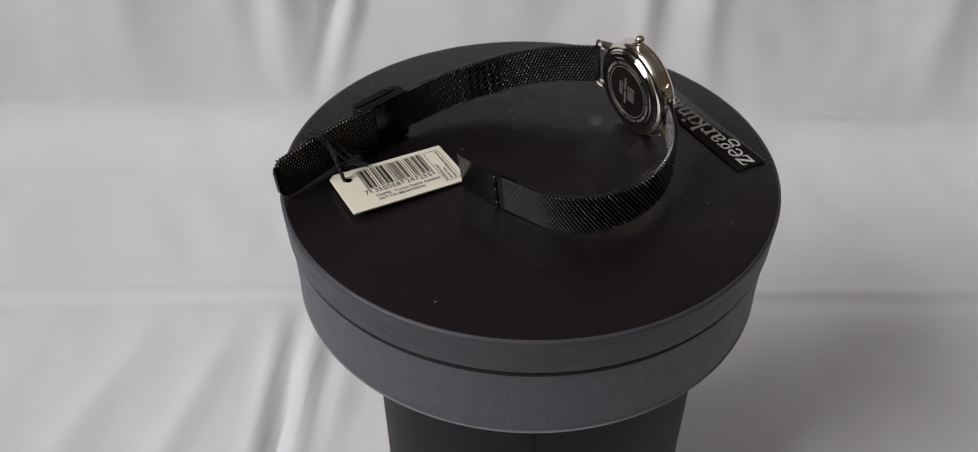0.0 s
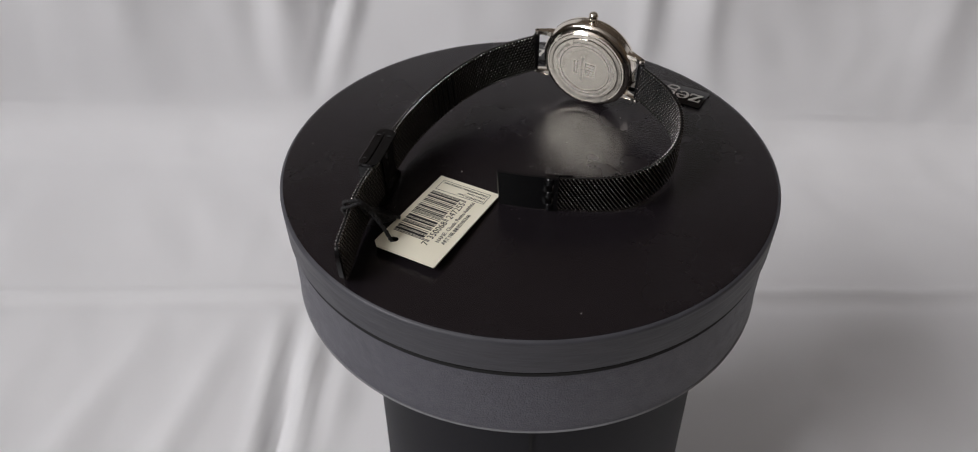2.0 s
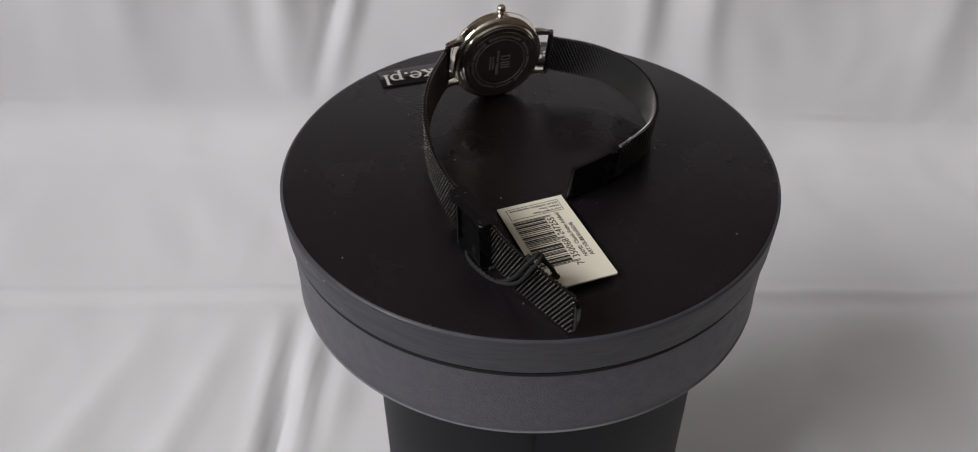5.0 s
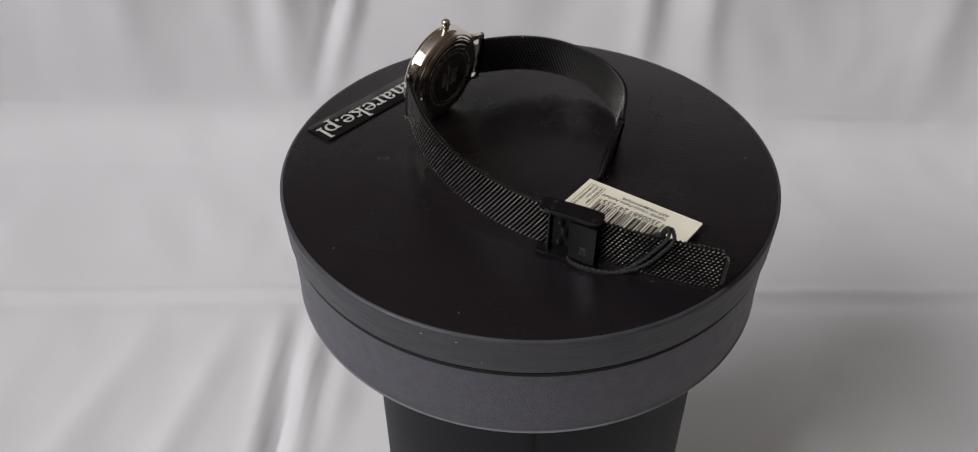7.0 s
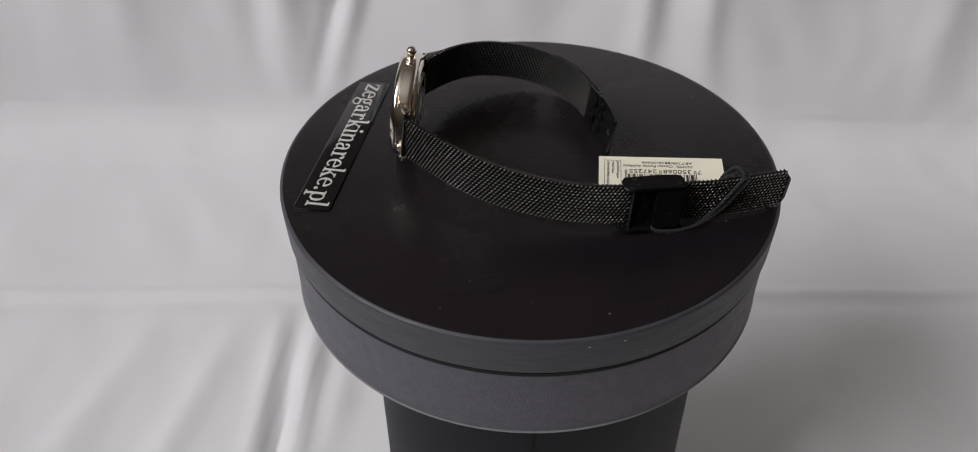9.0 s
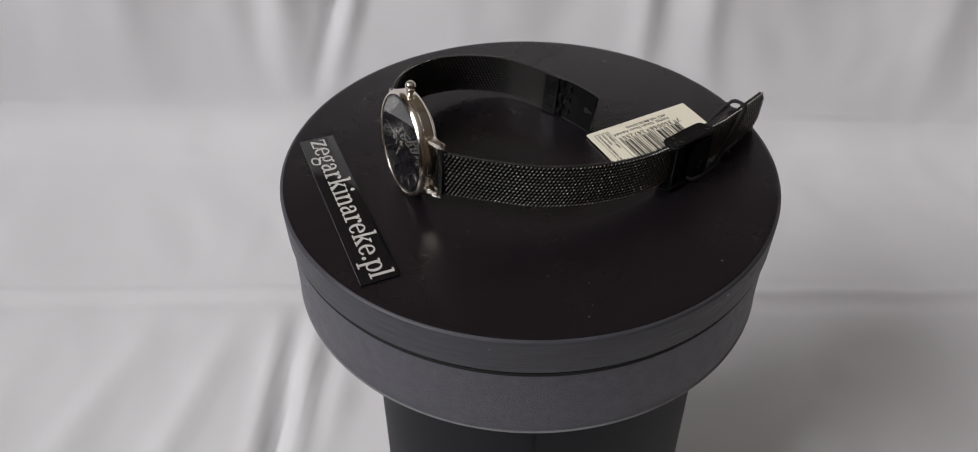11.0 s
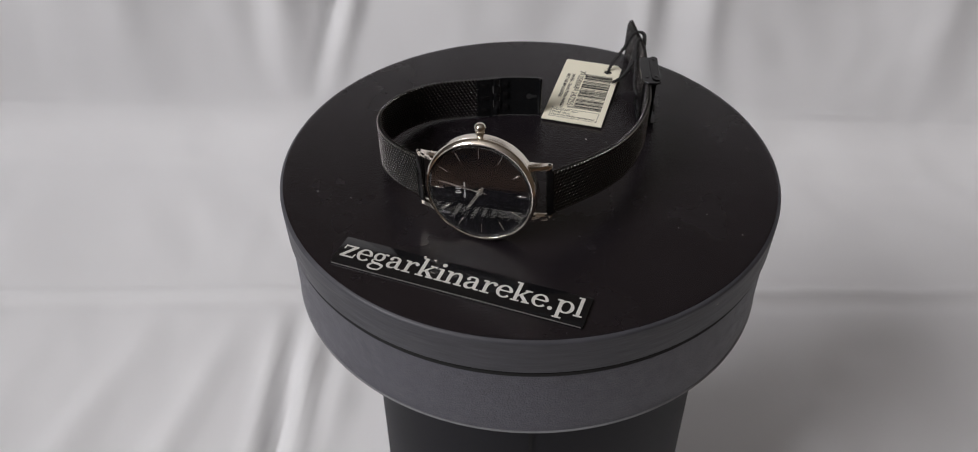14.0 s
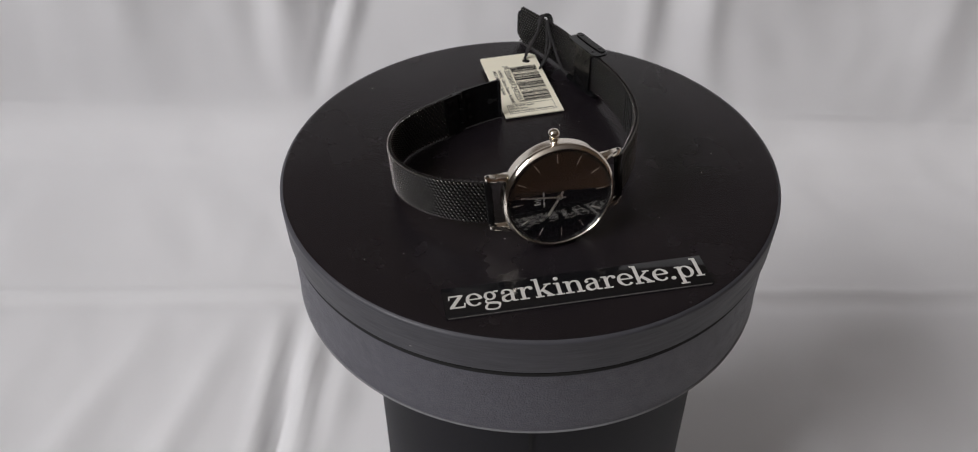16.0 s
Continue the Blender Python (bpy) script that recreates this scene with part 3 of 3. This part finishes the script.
def mesh_links(band, s0, s1, round_end=0.0):
    """The woven links of a mesh strap: flat-topped slanted links in staggered rows, with dark gaps between them."""
    pitch, cols = 0.00108, 13
    bm_v, bm_f = [], []
    ns = 8
    # rings of one link, from its foot to its slightly domed top: (scale, height)
    prof = ((1.0, -0.00012), (1.0, 0.00022), (0.88, 0.00034), (0.50, 0.000358))
    ang = [2 * math.pi * (k + 0.5) / ns for k in range(ns)]
    half = band.width * MM / 2
    rows = int((s1 - s0) / pitch)
    for c in range(cols):
        y = (c + 0.5) / cols * 2 * half - half
        edge = c in (0, cols - 1)
        a, b = (0.00036, 0.00031) if not edge else (0.00038, 0.00040)
        for r in range(rows):
            s = s0 + (r + (0.5 if c % 2 else 0.0) + 0.25) * pitch
            if round_end and s1 - s < round_end and abs(y) > half * (0.5 + 0.5 * math.sqrt(max(0, 1 - ((round_end - (s1 - s)) / round_end) ** 2))):
                continue
            m = band.basis(s)
            for side in (1, -1):
                b0 = len(bm_v)
                for k, z in prof:
                    for t in ang:
                        u, v = math.cos(t) * a * k, math.sin(t) * b * k
                        bm_v.append(m @ Vector((u + v * 0.25 * side, y + v + u * 0.35 * side, side * (0.00030 + z))))
                for i in range(len(prof) - 1):
                    o = b0 + i * ns
                    for k in range(ns):
                        j = (k + 1) % ns
                        f = (o + k, o + j, o + ns + j, o + ns + k)
                        bm_f.append(f if side > 0 else f[::-1])
                top = tuple(b0 + (len(prof) - 1) * ns + k for k in range(ns))
                bm_f.append(top if side > 0 else top[::-1])
    return bm_v, bm_f


def links_part(name, band, s0, s1, parent, round_end=0.0):
    v, f = mesh_links(band, s0, s1, round_end)
    base = OFF[parent.name]
    me = bpy.data.meshes.new(name)
    me.from_pydata([tuple(p - base) for p in v], [], f)
    me.materials.append(PVD_MESH)
    me.shade_smooth()
    ob = new(name, me)
    ob.parent = parent
    OFF[ob.name] = base
    return tagged(ob, "black woven steel mesh links", kind="stuff")


def watch():
    w = thing("wrist_watch", (HUB.x, HUB.y, 0), "silver watch with black dial and open black mesh strap", "watch")
    k = MM
    case = part("case", lathe([(0.0, -5.0 * k), (11.75 * k, -5.0 * k), (11.9 * k, -5.0 * k), (12.1 * k, -4.8 * k), (12.35 * k, -4.45 * k), (13.0 * k, -4.3 * k), (13.5 * k, -3.9 * k), (13.85 * k, -3.3 * k), (13.87 * k, -3.0 * k), (13.9 * k, -1.1 * k), (13.9 * k, -0.9 * k), (13.6 * k, -0.6 * k), (12.6 * k, -0.5 * k), (0, -0.5 * k)], WM, 128),
                STEEL, w, "polished silver case")
    part("bezel", lathe([(12.75 * k, -0.55 * k), (12.75 * k, 0.55 * k), (12.95 * k, 0.85 * k), (13.25 * k, 0.9 * k), (13.75 * k, 0.45 * k), (14.0 * k, -0.1 * k), (13.95 * k, -0.7 * k), (13.7 * k, -0.85 * k)], WM, 128, closed=True), STEEL, case, "rounded polished bezel")
    cb = part("caseback", lathe([(0.0, -5.35 * k), (9.9 * k, -5.35 * k), (10.0 * k, -5.35 * k), (10.15 * k, -5.22 * k), (10.3 * k, -5.2 * k), (11.2 * k, -5.2 * k), (11.3 * k, -5.2 * k), (11.55 * k, -4.95 * k), (0, -4.9 * k)], WM, 128), BACK, w, "mirror-polished caseback with engraved ring")
    # engraving on the back, as plain bars
    bk = WM @ pose(0, 0, -5.36 * k, 0, 180, 0)
    bm = lathe([(7.55 * k, 0), (7.75 * k, 0), (7.75 * k, 0.03 * k), (7.55 * k, 0.03 * k)], bk, 96, closed=True)
    part("engraved_circle", bm, ENGRAVE, cb)
    bm = bmesh.new()
    rng = random.Random(11)
    for i in range(104):
        if rng.random() < 0.86:
            a = 360 * i / 104
            add_box(bm, (0.24 * k, rng.choice((0.6, 0.6, 0.85)) * k, 0.03 * k), bk @ pose(0, 0, 0, 0, 0, a) @ pose(0, 8.75 * k, 0))
    part("engraved_ring", bm, ENGRAVE, cb, smooth=0)
    bm = bmesh.new()
    tx = bk @ pose(0, 0, 0, 0, 0, -90)
    for x, y, a, b in ((-1.9, 1.6, 0.45, 2.9), (-0.75, 1.6, 0.35, 2.3), (0.25, 1.6, 0.4, 2.9), (1.1, 1.6, 0.35, 2.9), (1.95, 1.6, 0.4, 2.9), (-1.35, 2.9, 1.0, 0.25), (-1.35, 0.3, 1.0, 0.25)):
        add_box(bm, (a * k, b * k, 0.03 * k), tx @ pose(x * k, y * k, 0))
    for row, n, h in ((-0.9, 17, 0.75), (-2.3, 9, 0.45), (-3.2, 9, 0.5)):
        for i in range(n):
            if i == n // 2 and n > 10:
                continue
            add_box(bm, (0.3 * k, h * k, 0.03 * k), tx @ pose((i - (n - 1) / 2) * 0.5 * k, row * k, 0))
    part("engraved_bars", bm, ENGRAVE, cb, smooth=0)
    # notches of the snap back
    for a in (20, 140, 260):
        part("notch", box((2.2 * k, 0.5 * k, 0.5 * k), WM @ pose(0, 0, -4.72 * k, 0, 0, a) @ pose(0, 11.85 * k, 0), 0.1 * k), BACK, cb)
    dial = part("dial", lathe([(0.0, 0.0), (12.7 * k, 0.0), (12.7 * k, -0.4 * k), (0, -0.4 * k)], WM, 96), DIAL, w, "black dial")
    part("rehaut", lathe([(12.2 * k, 0.02 * k), (12.74 * k, 0.02 * k), (12.74 * k, 0.5 * k), (12.6 * k, 0.5 * k)], WM, 96, closed=True), PVD, dial)
    for i in range(12):
        a = 30 * i
        long = i % 3 == 0
        part("hour_marker", box((0.26 * k, (2.5 if long else 2.4) * k, 0.22 * k), WM @ pose(0, 0, 0.14 * k, 0, 0, a) @ pose(0, 10.3 * k, 0), 0.05 * k, 1), GOLD, dial)
    for a, ln, wd, z in ((79, 11.0, 0.45, 0.32), (146, 5.9, 0.72, 0.22)):
        bm = bmesh.new()
        hm = WM @ pose(0, 0, z * k, 0, 0, a)
        y0, y1 = -1.6 * k, ln * k
        vs = [bm.verts.new(hm @ Vector(p)) for p in ((-wd * k / 2, y0, 0), (wd * k / 2, y0, 0), (wd * k / 2, y1 * 0.85, 0), (0, y1, 0), (-wd * k / 2, y1 * 0.85, 0))]
        face = bm.faces.new(vs)
        ex = bmesh.ops.extrude_face_region(bm, geom=[face])
        bmesh.ops.translate(bm, verts=[v for v in ex["geom"] if isinstance(v, bmesh.types.BMVert)], vec=W_Z * 0.07 * k)
        part("hand", bm, GOLD, dial, smooth=0)
    part("hand_hub", lathe([(0, 0.48 * k), (0.6 * k, 0.46 * k), (0.8 * k, 0.4 * k), (0.8 * k, 0.1 * k), (0, 0.1 * k)], WM, 24), GOLD, dial)
    # the printed maker's mark as plain bars
    bm = bmesh.new()
    dm = WM @ pose(-4.6 * k, 0.0, 0.03 * k, 0, 0, 90)
    for x, y, a, b in ((-0.95, 0.9, 0.2, 1.4), (-0.35, 0.9, 0.12, 0.9), (0.2, 0.9, 0.12, 1.4), (0.58, 0.9, 0.1, 1.2), (0.95, 0.9, 0.12, 1.4), (-0.7, 1.52, 0.4, 0.08), (-0.7, 0.28, 0.4, 0.08)):
        plate(bm, (x - a / 2) * k, (y - b / 2) * k, (x + a / 2) * k, (y + b / 2) * k, dm)
    for i in range(17):
        if i != 6:
            plate(bm, (i - 8) * 0.25 * k - 0.05 * k, -0.9 * k, (i - 8) * 0.25 * k + 0.05 * k, -0.52 * k, dm)
    part("print", bm, INK_W, dial, smooth=0)
    cr = part("crystal", lathe([(0.0, 0.75 * k), (12.1 * k, 0.75 * k), (12.3 * k, 0.74 * k), (12.74 * k, 0.62 * k), (12.74 * k, 0.5 * k), (0.0, 0.5 * k)], WM, 96), GLASS, w, "clear flat watch crystal")
    cr.visible_shadow = False
    # crown
    cm = WM @ pose(0, 0, -1.9 * k, -90, 0, 0)
    crown = part("crown", lathe([(0, 13.5 * k), (0.75 * k, 13.5 * k), (0.75 * k, 14.3 * k), (1.0 * k, 14.4 * k), (1.0 * k, 15.0 * k), (0.95 * k, 15.1 * k), (1.25 * k, 15.4 * k), (1.42 * k, 16.0 * k), (1.3 * k, 16.6 * k), (0.85 * k, 17.1 * k), (0, 17.25 * k)], cm, 40), STEEL, w, "onion-shaped silver crown")
    for i in range(16):
        part("knurl", box((0.16 * k, 0.12 * k, 0.6 * k), cm @ pose(0, 0, 14.7 * k, 0, 0, 22.5 * i) @ pose(0, 1.02 * k, 0)), STEEL, crown, smooth=0)
    # lugs with spring bars
    for sx in (-1, 1):
        for sy in (-1, 1):
            bm = bmesh.new()
            prof = [(11.2, -1.0), (12.9, -1.2), (14.4, -2.0), (15.7, -2.75), (16.5, -2.8), (17.0, -3.3), (16.95, -3.9), (16.4, -4.3), (15.7, -4.25), (14.6, -3.6), (13.4, -3.4), (11.2, -3.5)]
            a = [bm.verts.new(WM @ Vector((sx * x * k, sy * 6.3 * k, z * k))) for x, z in prof]
            b = [bm.verts.new(WM @ Vector((sx * x * k, sy * (7.75 - 0.25 * (x > 14)) * k, z * k))) for x, z in prof]
            bm.faces.new(a)
            bm.faces.new(b[::-1])
            for i in range(len(prof)):
                j = (i + 1) % len(prof)
                bm.faces.new((a[i], a[j], b[j], b[i]))
            es = [e for e in bm.edges if e.calc_length() < 3 * k]
            bmesh.ops.bevel(bm, geom=es, offset=0.18 * k, segments=2, affect="EDGES", profile=0.5)
            part("lug", bm, STEEL, case, "polished silver lug", smooth=35)
            bm = lathe([(0, 0), (0.42 * k, 0), (0.42 * k, 0.06 * k), (0, 0.06 * k)], WM @ pose(sx * 16.2 * k, sy * 7.5 * k, -3.5 * k, -90 * sy, 0, 0), 16)
            part("pin_hole", bm, GAP, case)
        part("spring_bar", lathe([(0, -6.5 * k), (0.6 * k, -6.5 * k), (0.6 * k, 6.5 * k), (0, 6.5 * k)], WM @ pose(sx * 16.2 * k, 0, -3.5 * k, 90, 0, 0), 20), PVD, w, "black strap bar")
        part("strap_end", box((1.7 * k, 11.9 * k, 1.5 * k), WM @ pose(sx * 16.3 * k, 0, -3.7 * k, 0, sx * 22, 0), 0.3 * k), PVD, w, "black strap end piece")

    # the long strap half with its sliding clasp
    A = Band(STRAP_A, 1, 12.4, -0.6, 0.6)
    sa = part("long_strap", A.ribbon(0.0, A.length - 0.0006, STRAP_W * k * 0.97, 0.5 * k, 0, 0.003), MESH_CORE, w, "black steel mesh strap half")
    links_part("steel_mesh", A, -0.0002, A.length - 0.0005, sa, 0.003)
    part("tip_cap", A.ribbon(A.length - 0.0010, A.length - 0.0001, STRAP_W * k * 0.80, 1.1 * k, 0, 0.002, 0.0003), PVD, sa, "smooth black strap tip")
    for i in range(5):
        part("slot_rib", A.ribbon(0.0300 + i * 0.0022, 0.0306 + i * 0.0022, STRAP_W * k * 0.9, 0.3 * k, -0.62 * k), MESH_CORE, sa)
    s0, s1 = 0.0635, 0.0765
    clasp = part("clasp", A.ribbon(s0, s1, STRAP_W * k + 0.4 * k, 0.5 * k, 1.05 * k), PVD, w, "black sliding clasp with side flanges")
    for y in (1, -1):
        # a flange: an upright plate along the strap's edge, rounded at both ends, with a raised outer layer
        y0 = STRAP_W / 2 + (0.35 if y > 0 else 0.1)
        for nm, lo, hi, a0, a1, t0, t1, mt in (("flange", -1.9, 3.5, s0 - 0.0026, s1 + 0.0002, 0.0, 0.6, FLAP), ("flange_rim", 1.0, 3.5, s0 - 0.0012, s1 + 0.0004, 0.6, 0.95, PVD)):
            bm = bmesh.new()
            prev = None
            n = 28
            for i in range(n + 1):
                q = i / n
                e = min(q, 1 - q) * (a1 - a0) / (1.9 * k)
                pin = 0.0 if e >= 1 else 1 - math.sqrt(max(0.0, 1 - (1 - e) ** 2))
                mid, hf = (lo + hi) / 2, (hi - lo) / 2 * (1 - 0.55 * pin)
                f = A.basis(a0 + (a1 - a0) * q)
                ring = [bm.verts.new(f @ Vector((0, y * yy * k, zz * k))) for yy, zz in ((y0 + t0, mid - hf), (y0 + t1 - 0.1, mid - hf), (y0 + t1, mid - hf + 0.15), (y0 + t1, mid + hf - 0.15), (y0 + t1 - 0.1, mid + hf), (y0 + t0, mid + hf))]
                if prev:
                    for j in range(6):
                        bm.faces.new((prev[j], prev[(j + 1) % 6], ring[(j + 1) % 6], ring[j]))
                else:
                    bm.faces.new(ring)
                prev = ring
            bm.faces.new(prev)
            part(nm, bm, mt, clasp, smooth=30)
        for s, o, h in ((s0 + 0.0008, 2.2, 0.95), (s1 - 0.0016, 2.3, 0.95), (s0 + 0.0006, -0.4, 0.6)):
            part("rivet", lathe([(0, 0.14 * k), (0.42 * k, 0.12 * k), (0.58 * k, 0), (0.58 * k, -0.1 * k), (0, -0.1 * k)], A.basis(s, o * k) @ pose(0, y * (y0 + h) * k, 0, -90 * y, 0, 0), 18), PVD, clasp)
    # the locking flap, folded over the clasp's end
    part("locking_flap", A.ribbon(s1 - 0.0066, s1 - 0.0004, STRAP_W * k * 0.94, 0.6 * k, 3.3 * k), FLAP, clasp, "glossy black locking flap")
    part("flap_wall", A.ribbon(s1 - 0.0007, s1 - 0.0001, STRAP_W * k * 0.94, 2.6 * k, 2.3 * k), FLAP, clasp)
    part("flap_lip", A.ribbon(s1 - 0.0070, s1 - 0.0065, STRAP_W * k * 0.94, 1.3 * k, 3.0 * k), FLAP, clasp)
    part("sleeve", A.ribbon(s0 + 0.0005, s0 + 0.0085, STRAP_W * k + 0.8 * k, 0.5 * k, -1.05 * k), PVD, clasp, "smooth black inner sleeve")
    # the open well between the flanges
    part("cross_bar", lathe([(0, -6.2 * k), (0.45 * k, -6.2 * k), (0.45 * k, 6.2 * k), (0, 6.2 * k)], A.basis(s0 + 0.0003, 2.0 * k) @ pose(0, 0, 0, 90, 0, 0), 16), FLAP, clasp)
    for y, o in ((-3.4, 1.5), (3.0, 1.5)):
        part("catch", box((1.5 * k, 1.7 * k, 0.8 * k), A.basis(s0 + 0.0030, o * k) @ pose(0, y * k, 0), 0.25 * k), FLAP, clasp)
    part("slide", box((1.6 * k, 3.2 * k, 0.5 * k), A.basis(s0 + 0.0040, 1.45 * k), 0.15 * k), PVD, clasp)
    bm = bmesh.new()
    mk = A.basis(s1 - 0.0032, 3.61 * k) @ pose(0, -2.4 * k, 0, 0, 0, 90)
    for x, y, a, b in ((-0.75, 0, 0.14, 1.0), (-0.45, 0.45, 0.5, 0.12), (-0.45, -0.45, 0.5, 0.12), (-0.18, 0, 0.12, 0.7), (0.28, 0, 0.12, 1.1), (0.58, 0, 0.12, 0.9), (0.88, 0, 0.12, 1.1)):
        add_box(bm, (a * k, b * 1.5 * k, 0.03 * k), mk @ pose(x * 1.4 * k, y * 1.5 * k, 0))
    part("mark", bm, STEEL_DARK, clasp, smooth=0)
    bm = tube([A.basis(s, o) @ Vector((0, y * k, 0)) for s, o, y in ((s0 - 0.001, 0.3 * k, -6.6), (s0 + 0.0005, 1.4 * k, -6.9), (s0 + 0.003, 2.0 * k, -6.9), (s1 - 0.004, 2.2 * k, -6.9))], 0.28 * k, 8)
    part("wire_loop", bm, STEEL, clasp)

    # the short strap half with its hinge and hook plate
    B = Band(STRAP_B, -1, 11.9, -0.7, 1.8)
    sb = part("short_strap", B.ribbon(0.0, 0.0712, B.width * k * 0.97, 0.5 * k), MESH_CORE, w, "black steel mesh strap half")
    links_part("steel_mesh", B, -0.0002, 0.0712, sb)
    part("end_sleeve", B.ribbon(0.0674, 0.0722, B.width * k, 0.35 * k, -0.85 * k), FLAP, sb, "smooth black sleeve over the strap end")
    part("end_cap", B.ribbon(0.0710, 0.0722, B.width * k, 1.5 * k), PVD, sb)
    part("hinge", lathe([(0, -5.9 * k), (0.75 * k, -5.9 * k), (0.75 * k, 5.9 * k), (0, 5.9 * k)], B.basis(0.0734) @ pose(0, 0, 0, 90, 0, 0), 20), PVD, sb, "black hinge barrel")
    for y in (-4.6, 0, 4.6):
        part("knuckle", lathe([(0, -1.2 * k), (0.9 * k, -1.2 * k), (1.1 * k, -1.0 * k), (1.1 * k, 1.0 * k), (0.9 * k, 1.2 * k), (0, 1.2 * k)], B.basis(0.0732) @ pose(0, y * k, 0, 90, 0, 0), 20), FLAP, sb)
    for y in (-2.3, 2.3):
        part("knuckle", lathe([(0, -1.0 * k), (1.0 * k, -1.0 * k), (1.0 * k, 1.0 * k), (0, 1.0 * k)], B.basis(0.0741) @ pose(0, y * k, 0, 90, 0, 0), 20), PVD, sb)
    plate_ = part("hook_plate", B.ribbon(0.0744, B.length - 0.0003, B.width * k, 0.7 * k), FLAP, w, "smooth glossy black hook plate")
    part("keyhole", lathe([(0, 0.05 * k), (0.9 * k, 0.05 * k), (0.9 * k, 0), (0, 0)], B.basis(0.0836, -0.36 * k) @ pose(0, 0, 0, 180, 0, 0), 20), GAP, plate_)
    part("key_slot", box((1.8 * k, 0.8 * k, 0.1 * k), B.basis(0.0850, -0.36 * k), 0.02 * k), GAP, plate_)
    for y in (-4.0, 0, 4.0):
        part("notch", box((2.3 * k, 1.5 * k, 0.35 * k), B.basis(0.0697, -1.05 * k) @ pose(0, y * k, 0), 0.15 * k), PVD, sb)
    for y in (-3.4, 0.4, 3.8):
        part("bracket", box((1.7 * k, 2.0 * k, 0.8 * k), B.basis(0.0762, -0.55 * k) @ pose(0, y * k, 0), 0.25 * k), PVD, plate_)
    part("end_lip", lathe([(0, -5.9 * k), (0.45 * k, -5.9 * k), (0.55 * k, -5.7 * k), (0.55 * k, 5.7 * k), (0.45 * k, 5.9 * k), (0, 5.9 * k)], B.basis(B.length - 0.0004, -0.35 * k) @ pose(0, 0, 0, 90, 0, 0), 20), FLAP, plate_, "rolled black lip")
    return w, A


def tag_cord(A):
    """The black cord: from the tag's hole over the strap's edge, round the tail and under the clasp."""
    c = thing("tag_cord", (-52 * MM, -10 * MM, 0), "thin twisted black cord tying the tag to the strap", "cord")
    k = MM
    f = lambda s, y, o: tuple((A.basis(s) @ Vector((0, y * k, o * k))) / k)
    hole = (-49.9, -16.6, 2.4)
    for off in (0.0, 1.0):
        ds = off * 0.0018
        pts = [(hole[0] + 0.3, hole[1] + 0.9, 0.75), (hole[0], hole[1], 2.3), (-50.9 - off * .5, -15.6, 5.6 + off), (-52.9 - off * .6, -13.6, 10.8), f(0.0915 + ds * .5, 7.2, -2.6), f(0.0922 + ds * .7, 7.9 - off * 0.7, -0.2), f(0.0918 + ds * .8, 7.0 - off * .5, 1.5),
               f(0.0900 + ds, 3.6, 1.5), f(0.0872 + ds, -1.2, 1.5), f(0.0835 + ds * .9, -5.4 + off * .6, 1.9), f(0.0800 + ds * .5, -7.0 + off * .5, 3.0), f(0.0755, -7.4 + off * .5, 3.9), f(0.0715, -7.0 + off * .4, 4.1), f(0.0697, -6.0, 3.6), f(0.0702, -5.6, 2.6)]
        part("cord", tube([Vector(p) * k for p in catmull(pts, 30)], 0.43 * k, 12, None, 0.75, 2), CORD, c)
    # the knot at the strap's upper edge and its turn round the strap
    pts = [f(0.0905, 6.7, 0.0), f(0.0890, 5.4, -1.5), f(0.0850, 0.0, -1.6), f(0.0795, -5.2, -1.5), f(0.0775, -6.6, 0.2), f(0.0775, -6.7, 1.8)]
    part("turn_round", tube([Vector(p) * k for p in catmull(pts, 24)], 0.43 * k, 12, None, 0.75, 2), CORD, c)
    for off in (0.0, 1.0):
        pts = [f(0.0905, 6.6, -0.9), f(0.0895 - off * .001, 4.6, -1.7), f(0.0880 - off * .002, 0.5, -2.4), f(0.0855 - off * .002, -3.6, -4.6 - off), f(0.0825 - off * .001, -5.0, -7.6 - off)]
        part("loose_end", tube([Vector(p) * k for p in catmull(pts, 24)], 0.43 * k, 12, None, 0.75, 2), CORD, c)
    return c


room()
sheet()
stand()
TURNING = [disc(), name_strip(), paper_tag()]
W, A_BAND = watch()
TURNING += [W, tag_cord(A_BAND)]


def motions():
    for ob in TURNING:
        rest = Matrix.Translation(ob.location)
        if ob == TURNING[0]:
            walk(ob, [(i * 0.5, rest @ pose(0, 0, 0, 0, 0, turn(i * 0.5))) for i in range(33)])
        else:
            walk(ob, [(i * 0.5, pose(0, 0, 0, 0, 0, turn(i * 0.5)) @ rest) for i in range(33)])


motions()
